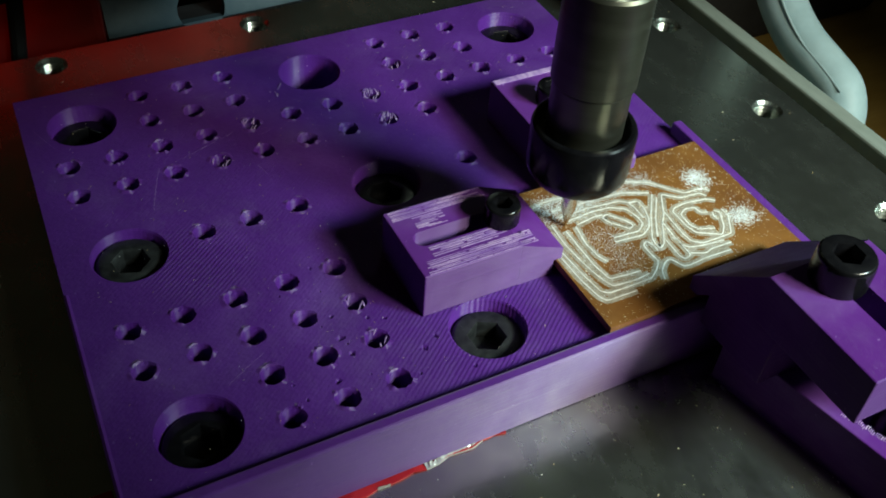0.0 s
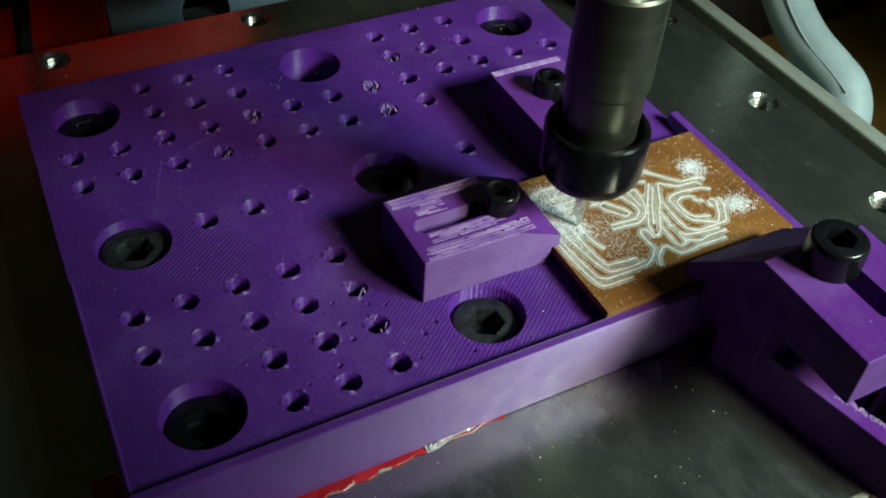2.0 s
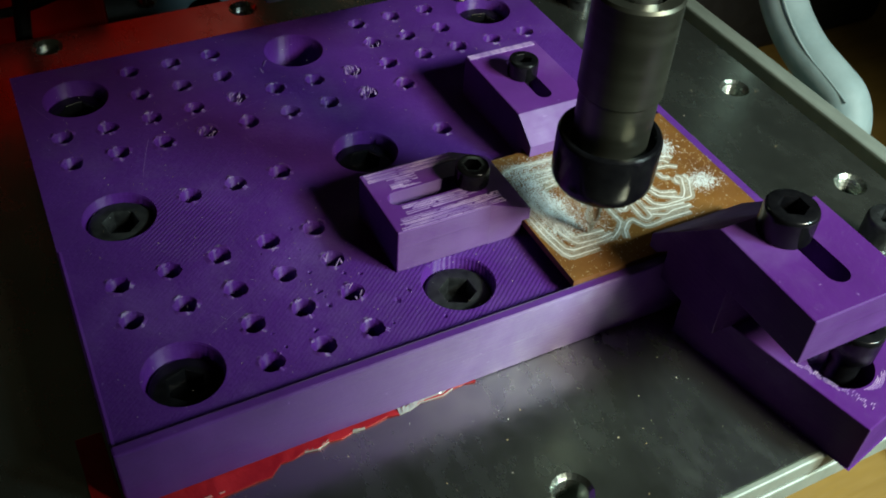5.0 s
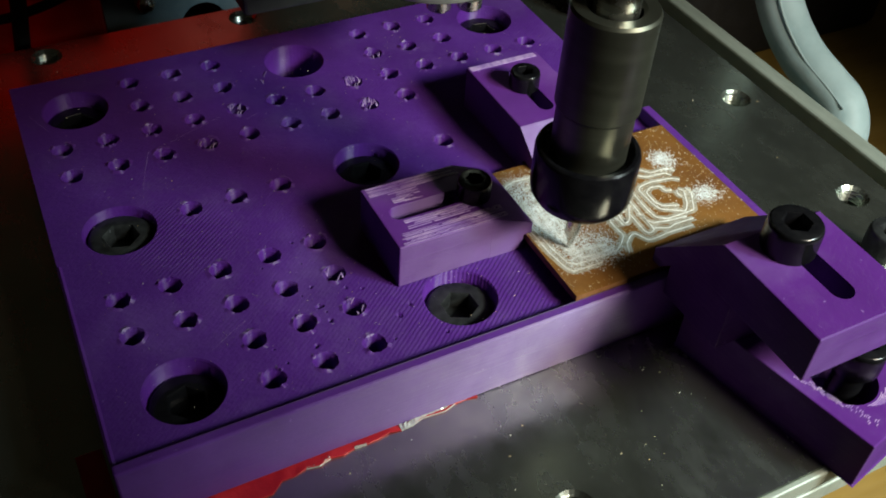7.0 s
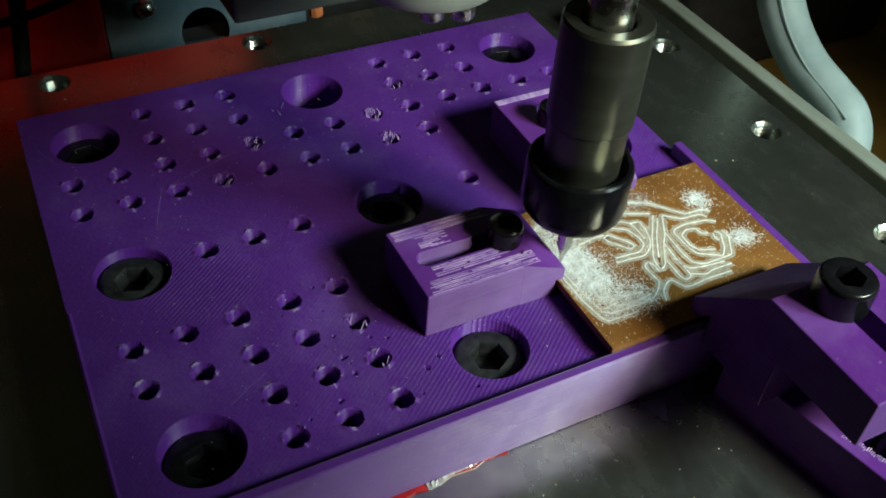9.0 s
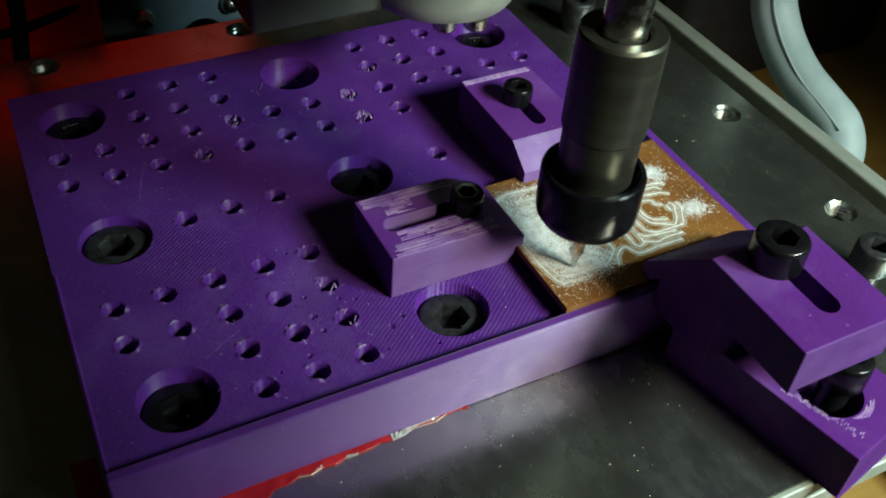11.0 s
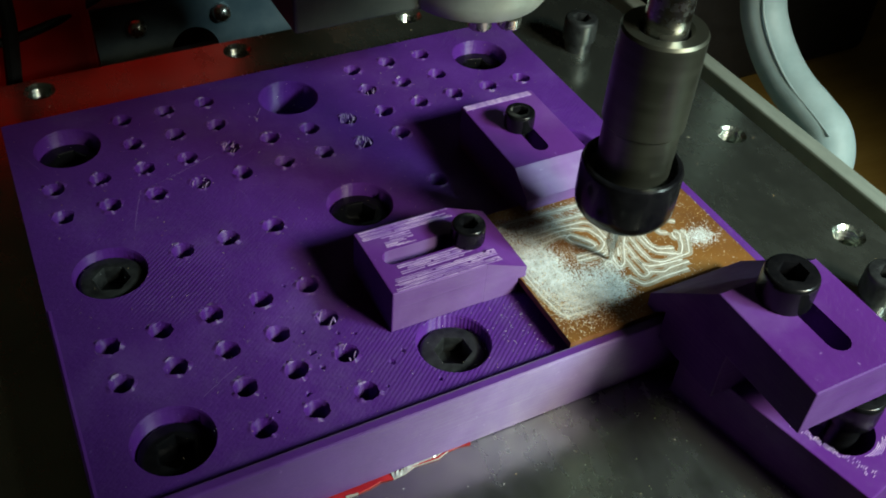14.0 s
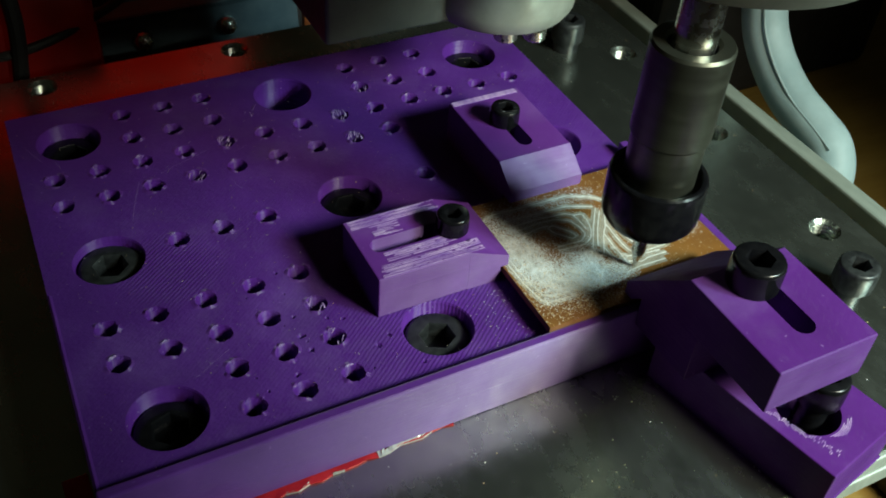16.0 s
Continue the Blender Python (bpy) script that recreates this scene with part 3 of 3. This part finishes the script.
        shape = [Vector((s, 0, 0)), Vector((-0.4 * s, 0.6 * s, 0)), Vector((-0.5 * s, -0.5 * s, 0)), Vector((0, 0, 0.55 * s))]
        vs = [bm.verts.new(Vector((x, y, z)) + ax @ p) for p in shape]
        for f in ((0, 1, 2), (0, 1, 3), (1, 2, 3), (2, 0, 3)):
            bm.faces.new([vs[k] for k in f])
    return bm


def on_board(x, y, z):
    """Folds a spot that falls past the board's edge back onto it."""
    x = X0 + 0.2 + 0.6 * (X0 - x) if x < X0 else X1 - 0.2 - 0.6 * (x - X1) if x > X1 else x
    y = Y0 + 0.2 + 0.6 * (Y0 - y) if y < Y0 else Y1 - 0.2 - 0.6 * (y - Y1) if y > Y1 else y
    return min(max(x, X0), X1), min(max(y, Y0), Y1), z


def along_lines(lines, spread):
    segs = [(Vector(a), Vector(b)) for pts in lines for a, b in zip(pts, pts[1:])]
    total = [(b - a).length for a, b in segs]

    def spot(r):
        a, b = r.choices(segs, total)[0]
        p = a.lerp(b, r.random()) + Vector((r.gauss(0, spread), r.gauss(0, spread)))
        return on_board(p.x, p.y, BOARD_Z + 0.02)

    return spot


def around(x, y, sx, sy):
    def spot(r):
        return on_board(r.gauss(x, sx), r.gauss(y, sy), BOARD_Z + 0.02)

    return spot


def scatter(name, label, bm, mat):
    ob = part(name, bm, mat)
    tagged(ob, label, "dust", kind="stuff")
    return rides(ob)


def patch(x0, x1, y0, y1, edge=1.2):
    """A ragged rectangle of the board."""
    def spot(r):
        return on_board(r.uniform(x0, x1) + r.gauss(0, edge), r.uniform(y0, y1) + r.gauss(0, edge), BOARD_Z + r.uniform(0.0, 0.12))

    return spot


SETTLING = []    # dust that the cutter lifts out of the board: object, time from, time to
LYING = "white milling dust lying on the engraved board"
scatter("milling_dust", LYING, flakes(1900, along_lines(OUTER_LINES, 0.5), 0.09, 1), DUST)
scatter("milling_dust", LYING, flakes(2300, along_lines(TOP_LINES + MIDDLE_LINES + RIGHT_LINES, 0.45), 0.08, 2), DUST)
scatter("milling_dust", LYING, flakes(2600, patch(81.5, 94.5, -9, -3, 1.3), 0.14, 11), DUST)
scatter("milling_dust", LYING, flakes(1500, patch(93.5, 110, -7, -3.3, 1.2), 0.13, 12), DUST)
scatter("milling_dust", "small white heap of milling dust round a drilled spot", flakes(900, around(120, -9.9, 1.5, 1.5), 0.2, 3), DUST)
scatter("milling_dust", "small white heap of milling dust round a drilled spot", flakes(900, around(121.6, -23.2, 1.7, 1.4), 0.2, 5), DUST)
scatter("milling_chips", "pale loose chips scattered over the copper board", flakes(2300, around(102, -16, 17, 12), 0.14, 6), CHIP)
for seed, count, area, begins, ends in (
    (21, 1500, (81, 87, -20, -10), 0.0, 2.0), (22, 1500, (82, 88, -27, -17), 1.5, 3.6), (23, 1300, (82, 93, -33, -27), 3.0, 6.4),
    (24, 1700, (80.5, 88, -27, -12), 6.5, 8.6), (25, 1800, (83, 94, -32, -23), 8.5, 11.5), (26, 1500, (90, 97, -33, -26), 11.0, 12.8),
    (27, 900, (94, 99, -27, -22), 12.5, 14.5), (28, 1100, (95, 103, -34, -28), 14.2, 16.0)):
    heap = scatter("milling_dust", "fresh white dust thrown up along the cutter's way", flakes(int(1.5 * count), patch(area[0] + 0.6, area[1] + 0.6, area[2] + 1.2, area[3] + 1.2), 0.185, seed), DUST)
    SETTLING.append((heap, begins, ends))
scatter("milling_dust", LYING, flakes(1500, patch(88, 95, -27, -14, 1.4), 0.10, 13), DUST)
for seed, count, area, begins, ends in ((31, 1300, (80, 89, -30, -6), 3.0, 9.0), (32, 1500, (80, 95, -36, -24), 6.5, 12.0), (33, 900, (88, 101, -36, -26), 12.0, 16.0)):
    heap = scatter("milling_chips", "golden loose chips lying on the white dust", flakes(count, patch(*area, 1.6), 0.16, seed), CHIP)
    SETTLING.append((heap, begins, ends))


def beside_board(r):
    return 78.0 - abs(r.gauss(0, 4.5)), r.uniform(-36, -21), 0.03


heap = scatter("milling_chips", "pale chips fallen on the violet plate beside the board", flakes(80, beside_board, 0.14, 34), DUST)
SETTLING.append((heap, 9.0, 12.0))



def bed_spot(r):
    return r.uniform(-10, 180), r.choice((r.uniform(-81, -44), r.uniform(-81, 110))), BED_Z + 0.02


def plate_spot(r):
    x, y = r.uniform(-6, 126), r.uniform(-38, 76)
    return (x, y, 0.03) if not (X0 - 1 < x and y < 2) else (70.0, -30.0, 0.03)


def bed_only(r):
    while True:
        x, y, z = bed_spot(r)
        if not (-11 < x < 130.5 and -43 < y < 79):
            return x, y, z


scatter("milling_chips", "pale loose chips scattered on the aluminium bed", flakes(110, bed_only, 0.2, 8), CHIP)
bm = bmesh.new()
r = random.Random(40)
for _ in range(34):
    x, y, turn, run = r.uniform(-4, 68), r.uniform(-36, 74), r.uniform(0, 3.14), r.uniform(3, 22)
    bow = r.uniform(-0.06, 0.06) * run
    c, q = math.cos(turn), math.sin(turn)
    pts = [(x + u * run * c - bow * u * (1 - u) * q, y + u * run * q + bow * u * (1 - u) * c) for u in (0, 0.2, 0.4, 0.6, 0.8, 1.0)]
    on_hole = any(math.hypot(px - a, py - b) < e for px, py in pts for a, b, e in [(10.0 * i, 10.0 * j, 2.9) for i, j in GRID] + [(u, v, 8.2) for u, v in BIG])
    if on_hole or any(not (-6 < px < 76 and -37 < py < 76) or (46 < px and -22 < py < 4) for px, py in pts):
        continue
    ribbon(bm, pts, r.uniform(0.02, 0.045), -0.02, 0.006)
tagged(part("scratch", bm, SCUFF_GLOSS, fixture, "fine pale scratches", None, LIFT), kind="stuff")
scatter("milling_chips", "pale specks of chips scattered on the violet plate", flakes(900, plate_spot, 0.10, 9), CHIP)


# ---- clamps ----
def clamp(name, label, width, length, height, nose, drop, slot_at, slot_len, slot_r, place, mat, base=0.0, lip=1.0, under_fill=0.0):
    """A clamp that points along +x: body from 0 to length, then a nose that falls by drop over its run."""
    ob = thing(name, label, "clamp", "hold-down clamps", place)
    outline = [(0, 0), (length, 0), (length, width), (0, width)]
    ring = slot(slot_at, width / 2, slot_len, slot_r)
    body = ease(slab(outline, [[(ring, height), (ring, base)]], base, height), 0.25, (0, length))
    low = height - drop
    tip = prism([(length + 0.02, base), (length + 0.02, height), (length + nose, low), (length + nose, low - lip), (length + under_fill, low - lip), (length + under_fill, base)], "y", 0, width)
    block = part("clamp_body", body, mat, ob)
    part("nose", tip, mat, ob)
    return rides(ob), block


# clamp beside the board: rough, shallow layer steps on its top
middle = clamp("hold_down_clamp", "violet 3D-printed clamp with stepped layer lines, pressing on the board edge", 18.6, 20.5, 10.6, 9.6, 4.2, 10.5, 12.5, 2.0, mm_pose(50.0, -18.7, 0.01), VIOLET_BLOCK, 0.0, 2.7, 7.8)[1]
# Pale strips paint the gleam of the layer edges.
for k, (y0, y1, x0, x1) in enumerate([(15.6, 18.4, 0.8, 21), (11.9, 15.2, 4.5, 11), (4.2, 6.9, 4.0, 20), (0.2, 3.4, 1.2, 24)]):
    bm = bmesh.new()
    r = random.Random(20 + k)
    y = y0
    while y < y1:
        w = r.uniform(0.10, 0.24)
        a, end = x0 + r.choice((0.0, r.uniform(0, 3.0))), x1 - r.choice((0.2, r.uniform(0, 4.0)))
        while a < end:
            b = min(end, a + r.uniform(3.0, 14.0))
            box(a, b, y, y + w, 10.55, 10.62 + r.uniform(0, 0.12), 0.0, bm)
            a = b + r.uniform(0.1, 0.8)
        y += w + r.uniform(0.12, 0.34)
    tagged(part("layer_step", bm, SCUFF_GLOSS, middle), kind="stuff")
back = clamp("hold_down_clamp", "violet 3D-printed slotted clamp on the board's far edge", 19.0, 25.0, 11.0, 6.4, 4.6, 13.5, 13.0, 1.9, mm_pose(90.6, 30.2, 0.01, 0, 0, -90), VIOLET_BLOCK, 0.0, 2.75, 2.9)[1]
bm = bmesh.new()
for q in range(4):
    box(0.2 + 0.45 * q, 0.55 + 0.45 * q, 0.3, 18.0, 10.95, 11.05 + 0.04 * q, 0.0, bm)
tagged(part("layer_step", bm, SCUFF_GLOSS, back), kind="stuff")

front = thing("hold_down_clamp", "large violet 3D-printed step clamp bridging from a riser to the board", "clamp", "hold-down clamps", mm_pose(98.4, -76.3, 10.9))
body = slab([(0, 0), (23, 0), (23, 24.8), (0, 24.8)], [[(slot(11.8, 13.6, 12.0, 2.4, 90), 10.6), (slot(11.8, 13.6, 12.0, 2.4, 90), 0)]], 0, 10.6)
ease(body, 0.3, (1, 24.8))
part("clamp_body", body, VIOLET_STEP, front)
part("nose", prism([(24.82, 0), (24.82, 10.6), (40.6, -3.8), (40.6, -7.1), (38.4, -7.1), (31.0, 0)], "x", 0, 23), VIOLET_STEP, front, "sloping nose")
# Added block that keeps light out of the gap under the clamp.
part("under_fill", box(0.15, 22.6, 19, 35.7, -11.86, 0.0, 0.2), VIOLET_STEP, front, "block added under the clamp to shut out light")
rides(front)

riser = thing("clamp_riser", "violet 3D-printed riser block with a rough top, standing on the bed", "riser block", place=mm_pose(110.3, -87.6, BED_Z, 0, 0, 12.5))
# Run on towards the plate, so no light leaks under the clamp.
riser_block = part("block", ease(slab([(0, 0), (22, 0), (22, 43), (0, 43)], [[(circle(9.4, 12.6, 6.4, 32), 12), (circle(9.4, 12.6, 6.4, 32), 4)]], 0.02, 12), 0.3), VIOLET_STEP, riser)
bm = bmesh.new()
r = random.Random(31)
for k in range(44):
    u = k / 43
    x, y, long = 1.9 + 2.2 * u + r.uniform(-0.3, 0.3) + (r.uniform(0, 1.4) if u > 0.6 else 0.0), 18.5 - 16 * u, r.uniform(0.5, 1.2)
    ribbon(bm, [(x, y), (x + 0.5 * long, y + 0.12 * long), (x + long, y + 0.1 * long)], r.uniform(0.10, 0.18), 11.98, 12.03 + r.uniform(0.02, 0.08))
for k in range(5):
    arc = [(9.4 + (6.9 + 0.3 * k) * math.cos(a), 12.6 + (6.9 + 0.3 * k) * math.sin(a)) for a in (-1.9 + 0.1 * k + 0.15 * q for q in range(r.choice((4, 5, 6))))]
    ribbon(bm, arc, 0.14, 11.98, 12.05)
for k in range(9):
    x, y = r.uniform(17, 20), r.uniform(14, 21)
    ribbon(bm, [(x, y), (x + 0.4, y + 0.3), (x + 0.9, y + 0.5)], 0.14, 11.98, 12.06)
tagged(part("layer_step", bm, SCUFF_GLOSS, riser_block, "ragged pale layer ends"), kind="stuff")
rides(riser)

cap_screw("clamp_screw", "black socket cap screw through the slot of a violet clamp", 70.3, -10.6, 10.7, 3.5, 4.3, BLACK_STEEL, 2.0, 8, 15, "clamp screws")
cap_screw("clamp_screw", "black socket cap screw through the slot of a violet clamp", 99.3, 18.5, 11.05, 3.5, 4.3, BLACK_STEEL, 2.0, 8, 40, "clamp screws")
cap_screw("clamp_screw", "large black socket cap screw through the slot of a violet clamp", 108.6, -56.6, 21.5, 5.1, 6.3, BLACK_STEEL, 2.6, 14, 10, "clamp screws")
cap_screw("jack_screw", "black socket cap screw in the riser under the large clamp", 118.6, -72.8, 1.4, 4.6, 6.6, BLACK_STEEL, 3.2, 11, 33, "bed screws")
cap_screw("bed_screw", "worn black socket cap screw standing in the bed", 159.2, -45.2, BED_Z + 4.0, 4.9, 6.4, WORN_STEEL, 3.2, 4.0, 50, "bed screws")
cap_screw("bed_screw", "dark socket cap screw standing in the bed", 156.0, 74.5, BED_Z + 3.5, 5.0, 7.0, WORN_STEEL, 4.0, 3.5, 5, "bed screws")

# ---- torn red packet under the plate ----
packet = thing("foil_packet", "torn red foil packet tucked under the violet plate", "packet", place=mm_pose(0, 0, BED_Z))
r = random.Random(12)
bm = bmesh.new()
xs = [-15 + 2.4 * k for k in range(31)]
edge = []
for x in xs:
    if x < 14:
        y = -45.0 + 0.05 * x + r.uniform(-0.15, 0.15)
    else:
        y = -42.6 + (x - 14) * 0.052 + r.uniform(-0.35, 0.35)
    edge.append((x, min(y, -40.1)))
top = [bm.verts.new((x, y, 0.35 + r.uniform(-0.15, 0.25))) for x, y in edge]
inn = [bm.verts.new((x, -38.0, 0.02)) for x, _ in edge]
low = [bm.verts.new((x, y, 0.04)) for x, y in edge]
for k in range(len(xs) - 1):
    bm.faces.new((top[k], top[k + 1], inn[k + 1], inn[k]))
    bm.faces.new((low[k], low[k + 1], inn[k + 1], inn[k]))
    bm.faces.new((top[k], top[k + 1], low[k + 1], low[k]))
foil = part("red_foil", bm, FOIL, packet)
part("side_flap", box(-15.5, -10.8, -46.0, -22.5, 0.03, 0.4, 0.1), FOIL, packet)
bm = bmesh.new()
for k in range(12, len(xs) - 3):
    (xa, ya), (xb, yb) = edge[k], edge[k + 1]
    if k < 23 and k not in (15, 16, 19):
        continue
    for q in range(3):
        ua, ub = q / 3, (q + 1) / 3
        a = Vector((xa + (xb - xa) * ua, ya + (yb - ya) * ua, 0.30))
        b = Vector((xa + (xb - xa) * ub, ya + (yb - ya) * ub, 0.30))
        wide = r.uniform(0.05, 0.25) if k < 23 else r.uniform(0.4, 1.5)
        wide_b = r.uniform(0.05, 0.25) if k < 23 else r.uniform(0.4, 1.5)
        c = b + Vector((0, -0.12, -0.22))
        d = a + Vector((0, -0.12, -0.22))
        a2, b2 = a + Vector((0, wide, r.uniform(0.12, 0.5))), b + Vector((0, wide_b, r.uniform(0.12, 0.5)))
        vs = [bm.verts.new(p) for p in (d, c, b, a, b2, a2)]
        bm.faces.new((vs[0], vs[1], vs[2], vs[3]))
        bm.faces.new((vs[3], vs[2], vs[4], vs[5]))
part("torn_edge", bm, TORN, foil, "bright torn silver edge")
for k in range(7):
    x = -11.5 + 2.6 * k + r.uniform(-0.4, 0.4)
    part("print_bar", box(x, x + r.uniform(0.6, 1.8), -44.2, -43.9 + r.uniform(0, 0.25), 0.55, 0.62), PRINT, foil, "pale printed bar")
rides(packet)

# ---- spindle ----
SPX, SPY = 87.0, -27.1
spindle = thing("spindle", "dark steel collet spindle with a black nut and a fine cutter", "spindle", place=mm_pose(SPX, SPY, BOARD_Z))
part("collet_nut", lathe([(3.2, 13.8), (6.8, 13.8), (8.8, 14.5), (9.75, 16.0), (9.95, 17.6), (9.95, 25.2), (9.75, 25.8), (9.4, 26.1), (8.7, 26.1), (8.3, 24.7), (7.2, 24.7)], 72), BLACK_STEEL, spindle, "smooth black collet nut", 30)
part("collet", lathe([(1.6, 12.6), (2.9, 12.6), (4.0, 13.9), (4.0, 17), (1.6, 17), (1.6, 12.6)], 40), BRIGHT, spindle, "steel collet", 30)
part("collet_shank", lathe([(7.15, 22), (7.15, 28.9), (7.22, 29.1), (7.22, 35.2), (7.75, 35.9), (7.75, 54.6), (7.4, 55.2), (5.2, 55.2), (4.6, 54.6), (4.6, 50)], 72), SHANK, spindle, "brownish ground steel shank", 30)
part("motor_shaft", lathe([(4.0, 50), (4.0, 78)], 40), BRIGHT, spindle, "bright motor shaft", 30)
part("end_mill", lathe([(0.05, -0.1), (0.3, 0.6), (1.05, 3.6), (1.55, 5.0), (1.55, 14)], 24), BRIGHT, spindle, "tapered engraving cutter", 30)
# The can runs up unseen, and its height throws extra shade.
part("motor", lathe([(4.2, 75.4), (9, 75.2), (24, 75.2), (27, 76.2), (28, 78.6), (28, 170), (0, 170)], 72), CASTING, spindle, "dull grey motor can", 30)
rides(spindle, ON_HEAD)

carriage = thing("head_carriage", "grey machined head carriage with a round boss and two bolt heads", "machine head", place=mm_pose(0, 0, 28))
# Carried up out of view to shade the back-left of the plate.
part("block", box(44, 79, 40, 105, 1, 150, 0.8), CASTING, carriage, "dark grey square block")
boss = part("boss", lathe([(0, 0), (14.8, 0), (17.4, 0.9), (18.6, 2.8), (18.8, 5), (18.8, 26), (0, 26)], 64, None, (91.6, 46)), LIT_CASTING, carriage, "round pale boss", 30)
for x, y in ((87.0, 33.6), (93.8, 31.6)):
    part("bolt_head", lathe([(0, -2.6), (2.3, -2.6), (2.8, -2.1), (2.8, 0.2), (0, 0.2)], 24, None, (x, y)), BRIGHT, boss, "bright bolt head", 30)
rides(carriage, ON_HEAD)


# ---- behind and beside the bed ----
def tube(pts, r, n=20):
    """A round tube along a smooth line through pts."""
    line = []
    P = [Vector(p) for p in pts]
    P = [2 * P[0] - P[1]] + P + [2 * P[-1] - P[-2]]
    for a, b, c, d in zip(P, P[1:], P[2:], P[3:]):
        for k in range(8):
            t = k / 8
            line.append(0.5 * (2 * b + (c - a) * t + (2 * a - 5 * b + 4 * c - d) * t * t + (3 * b - a - 3 * c + d) * t ** 3))
    line.append(P[-2])
    bm = bmesh.new()
    rows = []
    up = Vector((1, 0, 0))
    for k, p in enumerate(line):
        d = (line[min(k + 1, len(line) - 1)] - line[max(k - 1, 0)]).normalized()
        u = (up - up.dot(d) * d).normalized()
        v = d.cross(u)
        rows.append([bm.verts.new(p + r * (math.cos(2 * math.pi * q / n) * u + math.sin(2 * math.pi * q / n) * v)) for q in range(n)])
    for a, b in zip(rows, rows[1:]):
        walls(bm, a, b)
    bm.faces.new(rows[0])
    bm.faces.new(rows[-1])
    return bm


hose = thing("vacuum_hose", "milky white plastic hose curving down beside the bed", "hose")
HOSE_WAY = [(222, 72, 60), (222, 69, 30), (222, 66.5, 8), (222, 61.9, -7.4), (222, 56.8, -14.9), (222, 49.5, -21.1), (222, 40.3, -25.9), (222, 29.3, -28.8), (222, 21.4, -31.4), (221, 16.6, -37.5), (220, 15.4, -48), (220, 15, -66)]
hose_tube = part("outer_tube", tube(HOSE_WAY, 7.3), HOSE, hose, "", 40)
part("seam", tube([(x - 5.4, y - 4.6, z + 3.6) for x, y, z in HOSE_WAY[:9]], 0.34, 8), SEAM, hose_tube, "thin grey seam")

rail = thing("linear_rail", "pale grey guide rail beside the bed on a dark base", "rail")
part("rail_bar", box(201.4, 207.0, -190, 200, -36, -24, 0.8), RAIL, rail)
# Black box added in the gap, which only shade makes dark.
part("gap_shade", box(178, 200.9, -190, 200, -74.98, -62, 0.8), RUBBER, rail, "black fill added for the shaded gap beside the rail")
part("rail_base", box(201, 208, -190, 200, -74.98, -36.02, 0.8), RUBBER, rail, "black base")

# Plain black box, added to fill the dark background behind the hose.
housing = thing("dark_backdrop_box", "plain black box added to fill the dark behind the bed", "housing")
part("case", box(216, 340, 104, 260, -74.98, 140, 4.0), RUBBER, housing)
part("lid", box(214, 342, 102, 262, 140.02, 146, 2.0), RUBBER, housing)

frame_back = thing("cross_beam", "dark steel cross beam behind the bed", "beam")
part("beam", box(-120, 230, 190, 214, -74.98, -8, 1.0), RUBBER, frame_back)

bracket = thing("motor_bracket", "blue-grey zinc bracket with two domed screws behind the bed", "bracket")
part("plate", slab([(28, -12), (94, -12), (94, 12), (28, 12)], [[(circle(59, -8, 8, 32), 2), (circle(59, -8, 8, 32), -2)]], -2, 2), ZINC, bracket, place=mm_pose(0, 150, -29, 78))
part("flange", box(27, 95, 150, 160, -19, -17, 0.4), ZINC, bracket, "bent top flange")
for x in (41.0, 69.0):
    part("screw", lathe([(0, 2.6), (1.6, 2.3), (2.8, 1.3), (3.2, 0), (3.2, -1.2), (0, -1.2)], 28), BRIGHT, bracket, "bright domed screw", 40, mm_pose(x, 147.6, -25.0, 78))
part("foot", box(28, 94, 146, 160, -74.98, -42, 0.6), RUBBER, bracket, "black foot")

cover = thing("red_cover", "red translucent cover lit from inside, behind the bed", "cover")
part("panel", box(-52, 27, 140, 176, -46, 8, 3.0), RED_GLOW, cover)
part("base", box(-50, 25, 143, 176, -74.98, -45.98, 1.0), RUBBER, cover, "black base")
# Added out of view to give the bed its red reflection.
part("unseen_glow_panel", box(-46, 80, 168, 184, 14, 50, 3.0), RED_FOR_BED, cover, "glowing red panel added out of view, for the bed to reflect")
part("post", box(-30, -22, 170, 176, 7.9, 14.02, 0.5), RUBBER, cover, "black post")
cable = part("cable", tube([(-40, 136, -4), (-5, 138, -16), (30, 144, -10), (70, 166, 2), (120, 190, 6)], 1.5, 10), RUBBER)
tagged(cable, "thin black cable draped before the red cover", "cable")
cable = part("cable", tube([(0, 136, 30), (4, 137, 0), (2, 138, -24), (-4, 139, -60)], 2.4, 10), RUBBER)
tagged(cable, "black cable hanging before the red cover", "cable")


cable = part("wire", tube([(99, 150, -40), (98, 148, -22), (101, 148, -8), (110, 152, 4), (122, 160, 10)], 2.6, 10), WIRE)
tagged(cable, "orange wire bundle bending up beside the zinc bracket", "wire")


# ---- motion ----
def motions():
    rise = {ob.name: (a, b) for ob, a, b in SETTLING}
    for ob in ON_BED:
        base = ob.matrix_basis.copy()
        since, until = rise.get(ob.name, (-2.0, -1.0))
        walk(ob, [(t, mm_pose(0, b, 0.45 * (min(max((t - since) / (until - since), 0.0), 1.0) - 1.0)) @ base) for t, b, s in TRAVEL])
    for ob in ON_HEAD:
        base = ob.matrix_basis.copy()
        walk(ob, [(t, mm_pose(s, 0, 0) @ base) for t, b, s in TRAVEL])


motions()
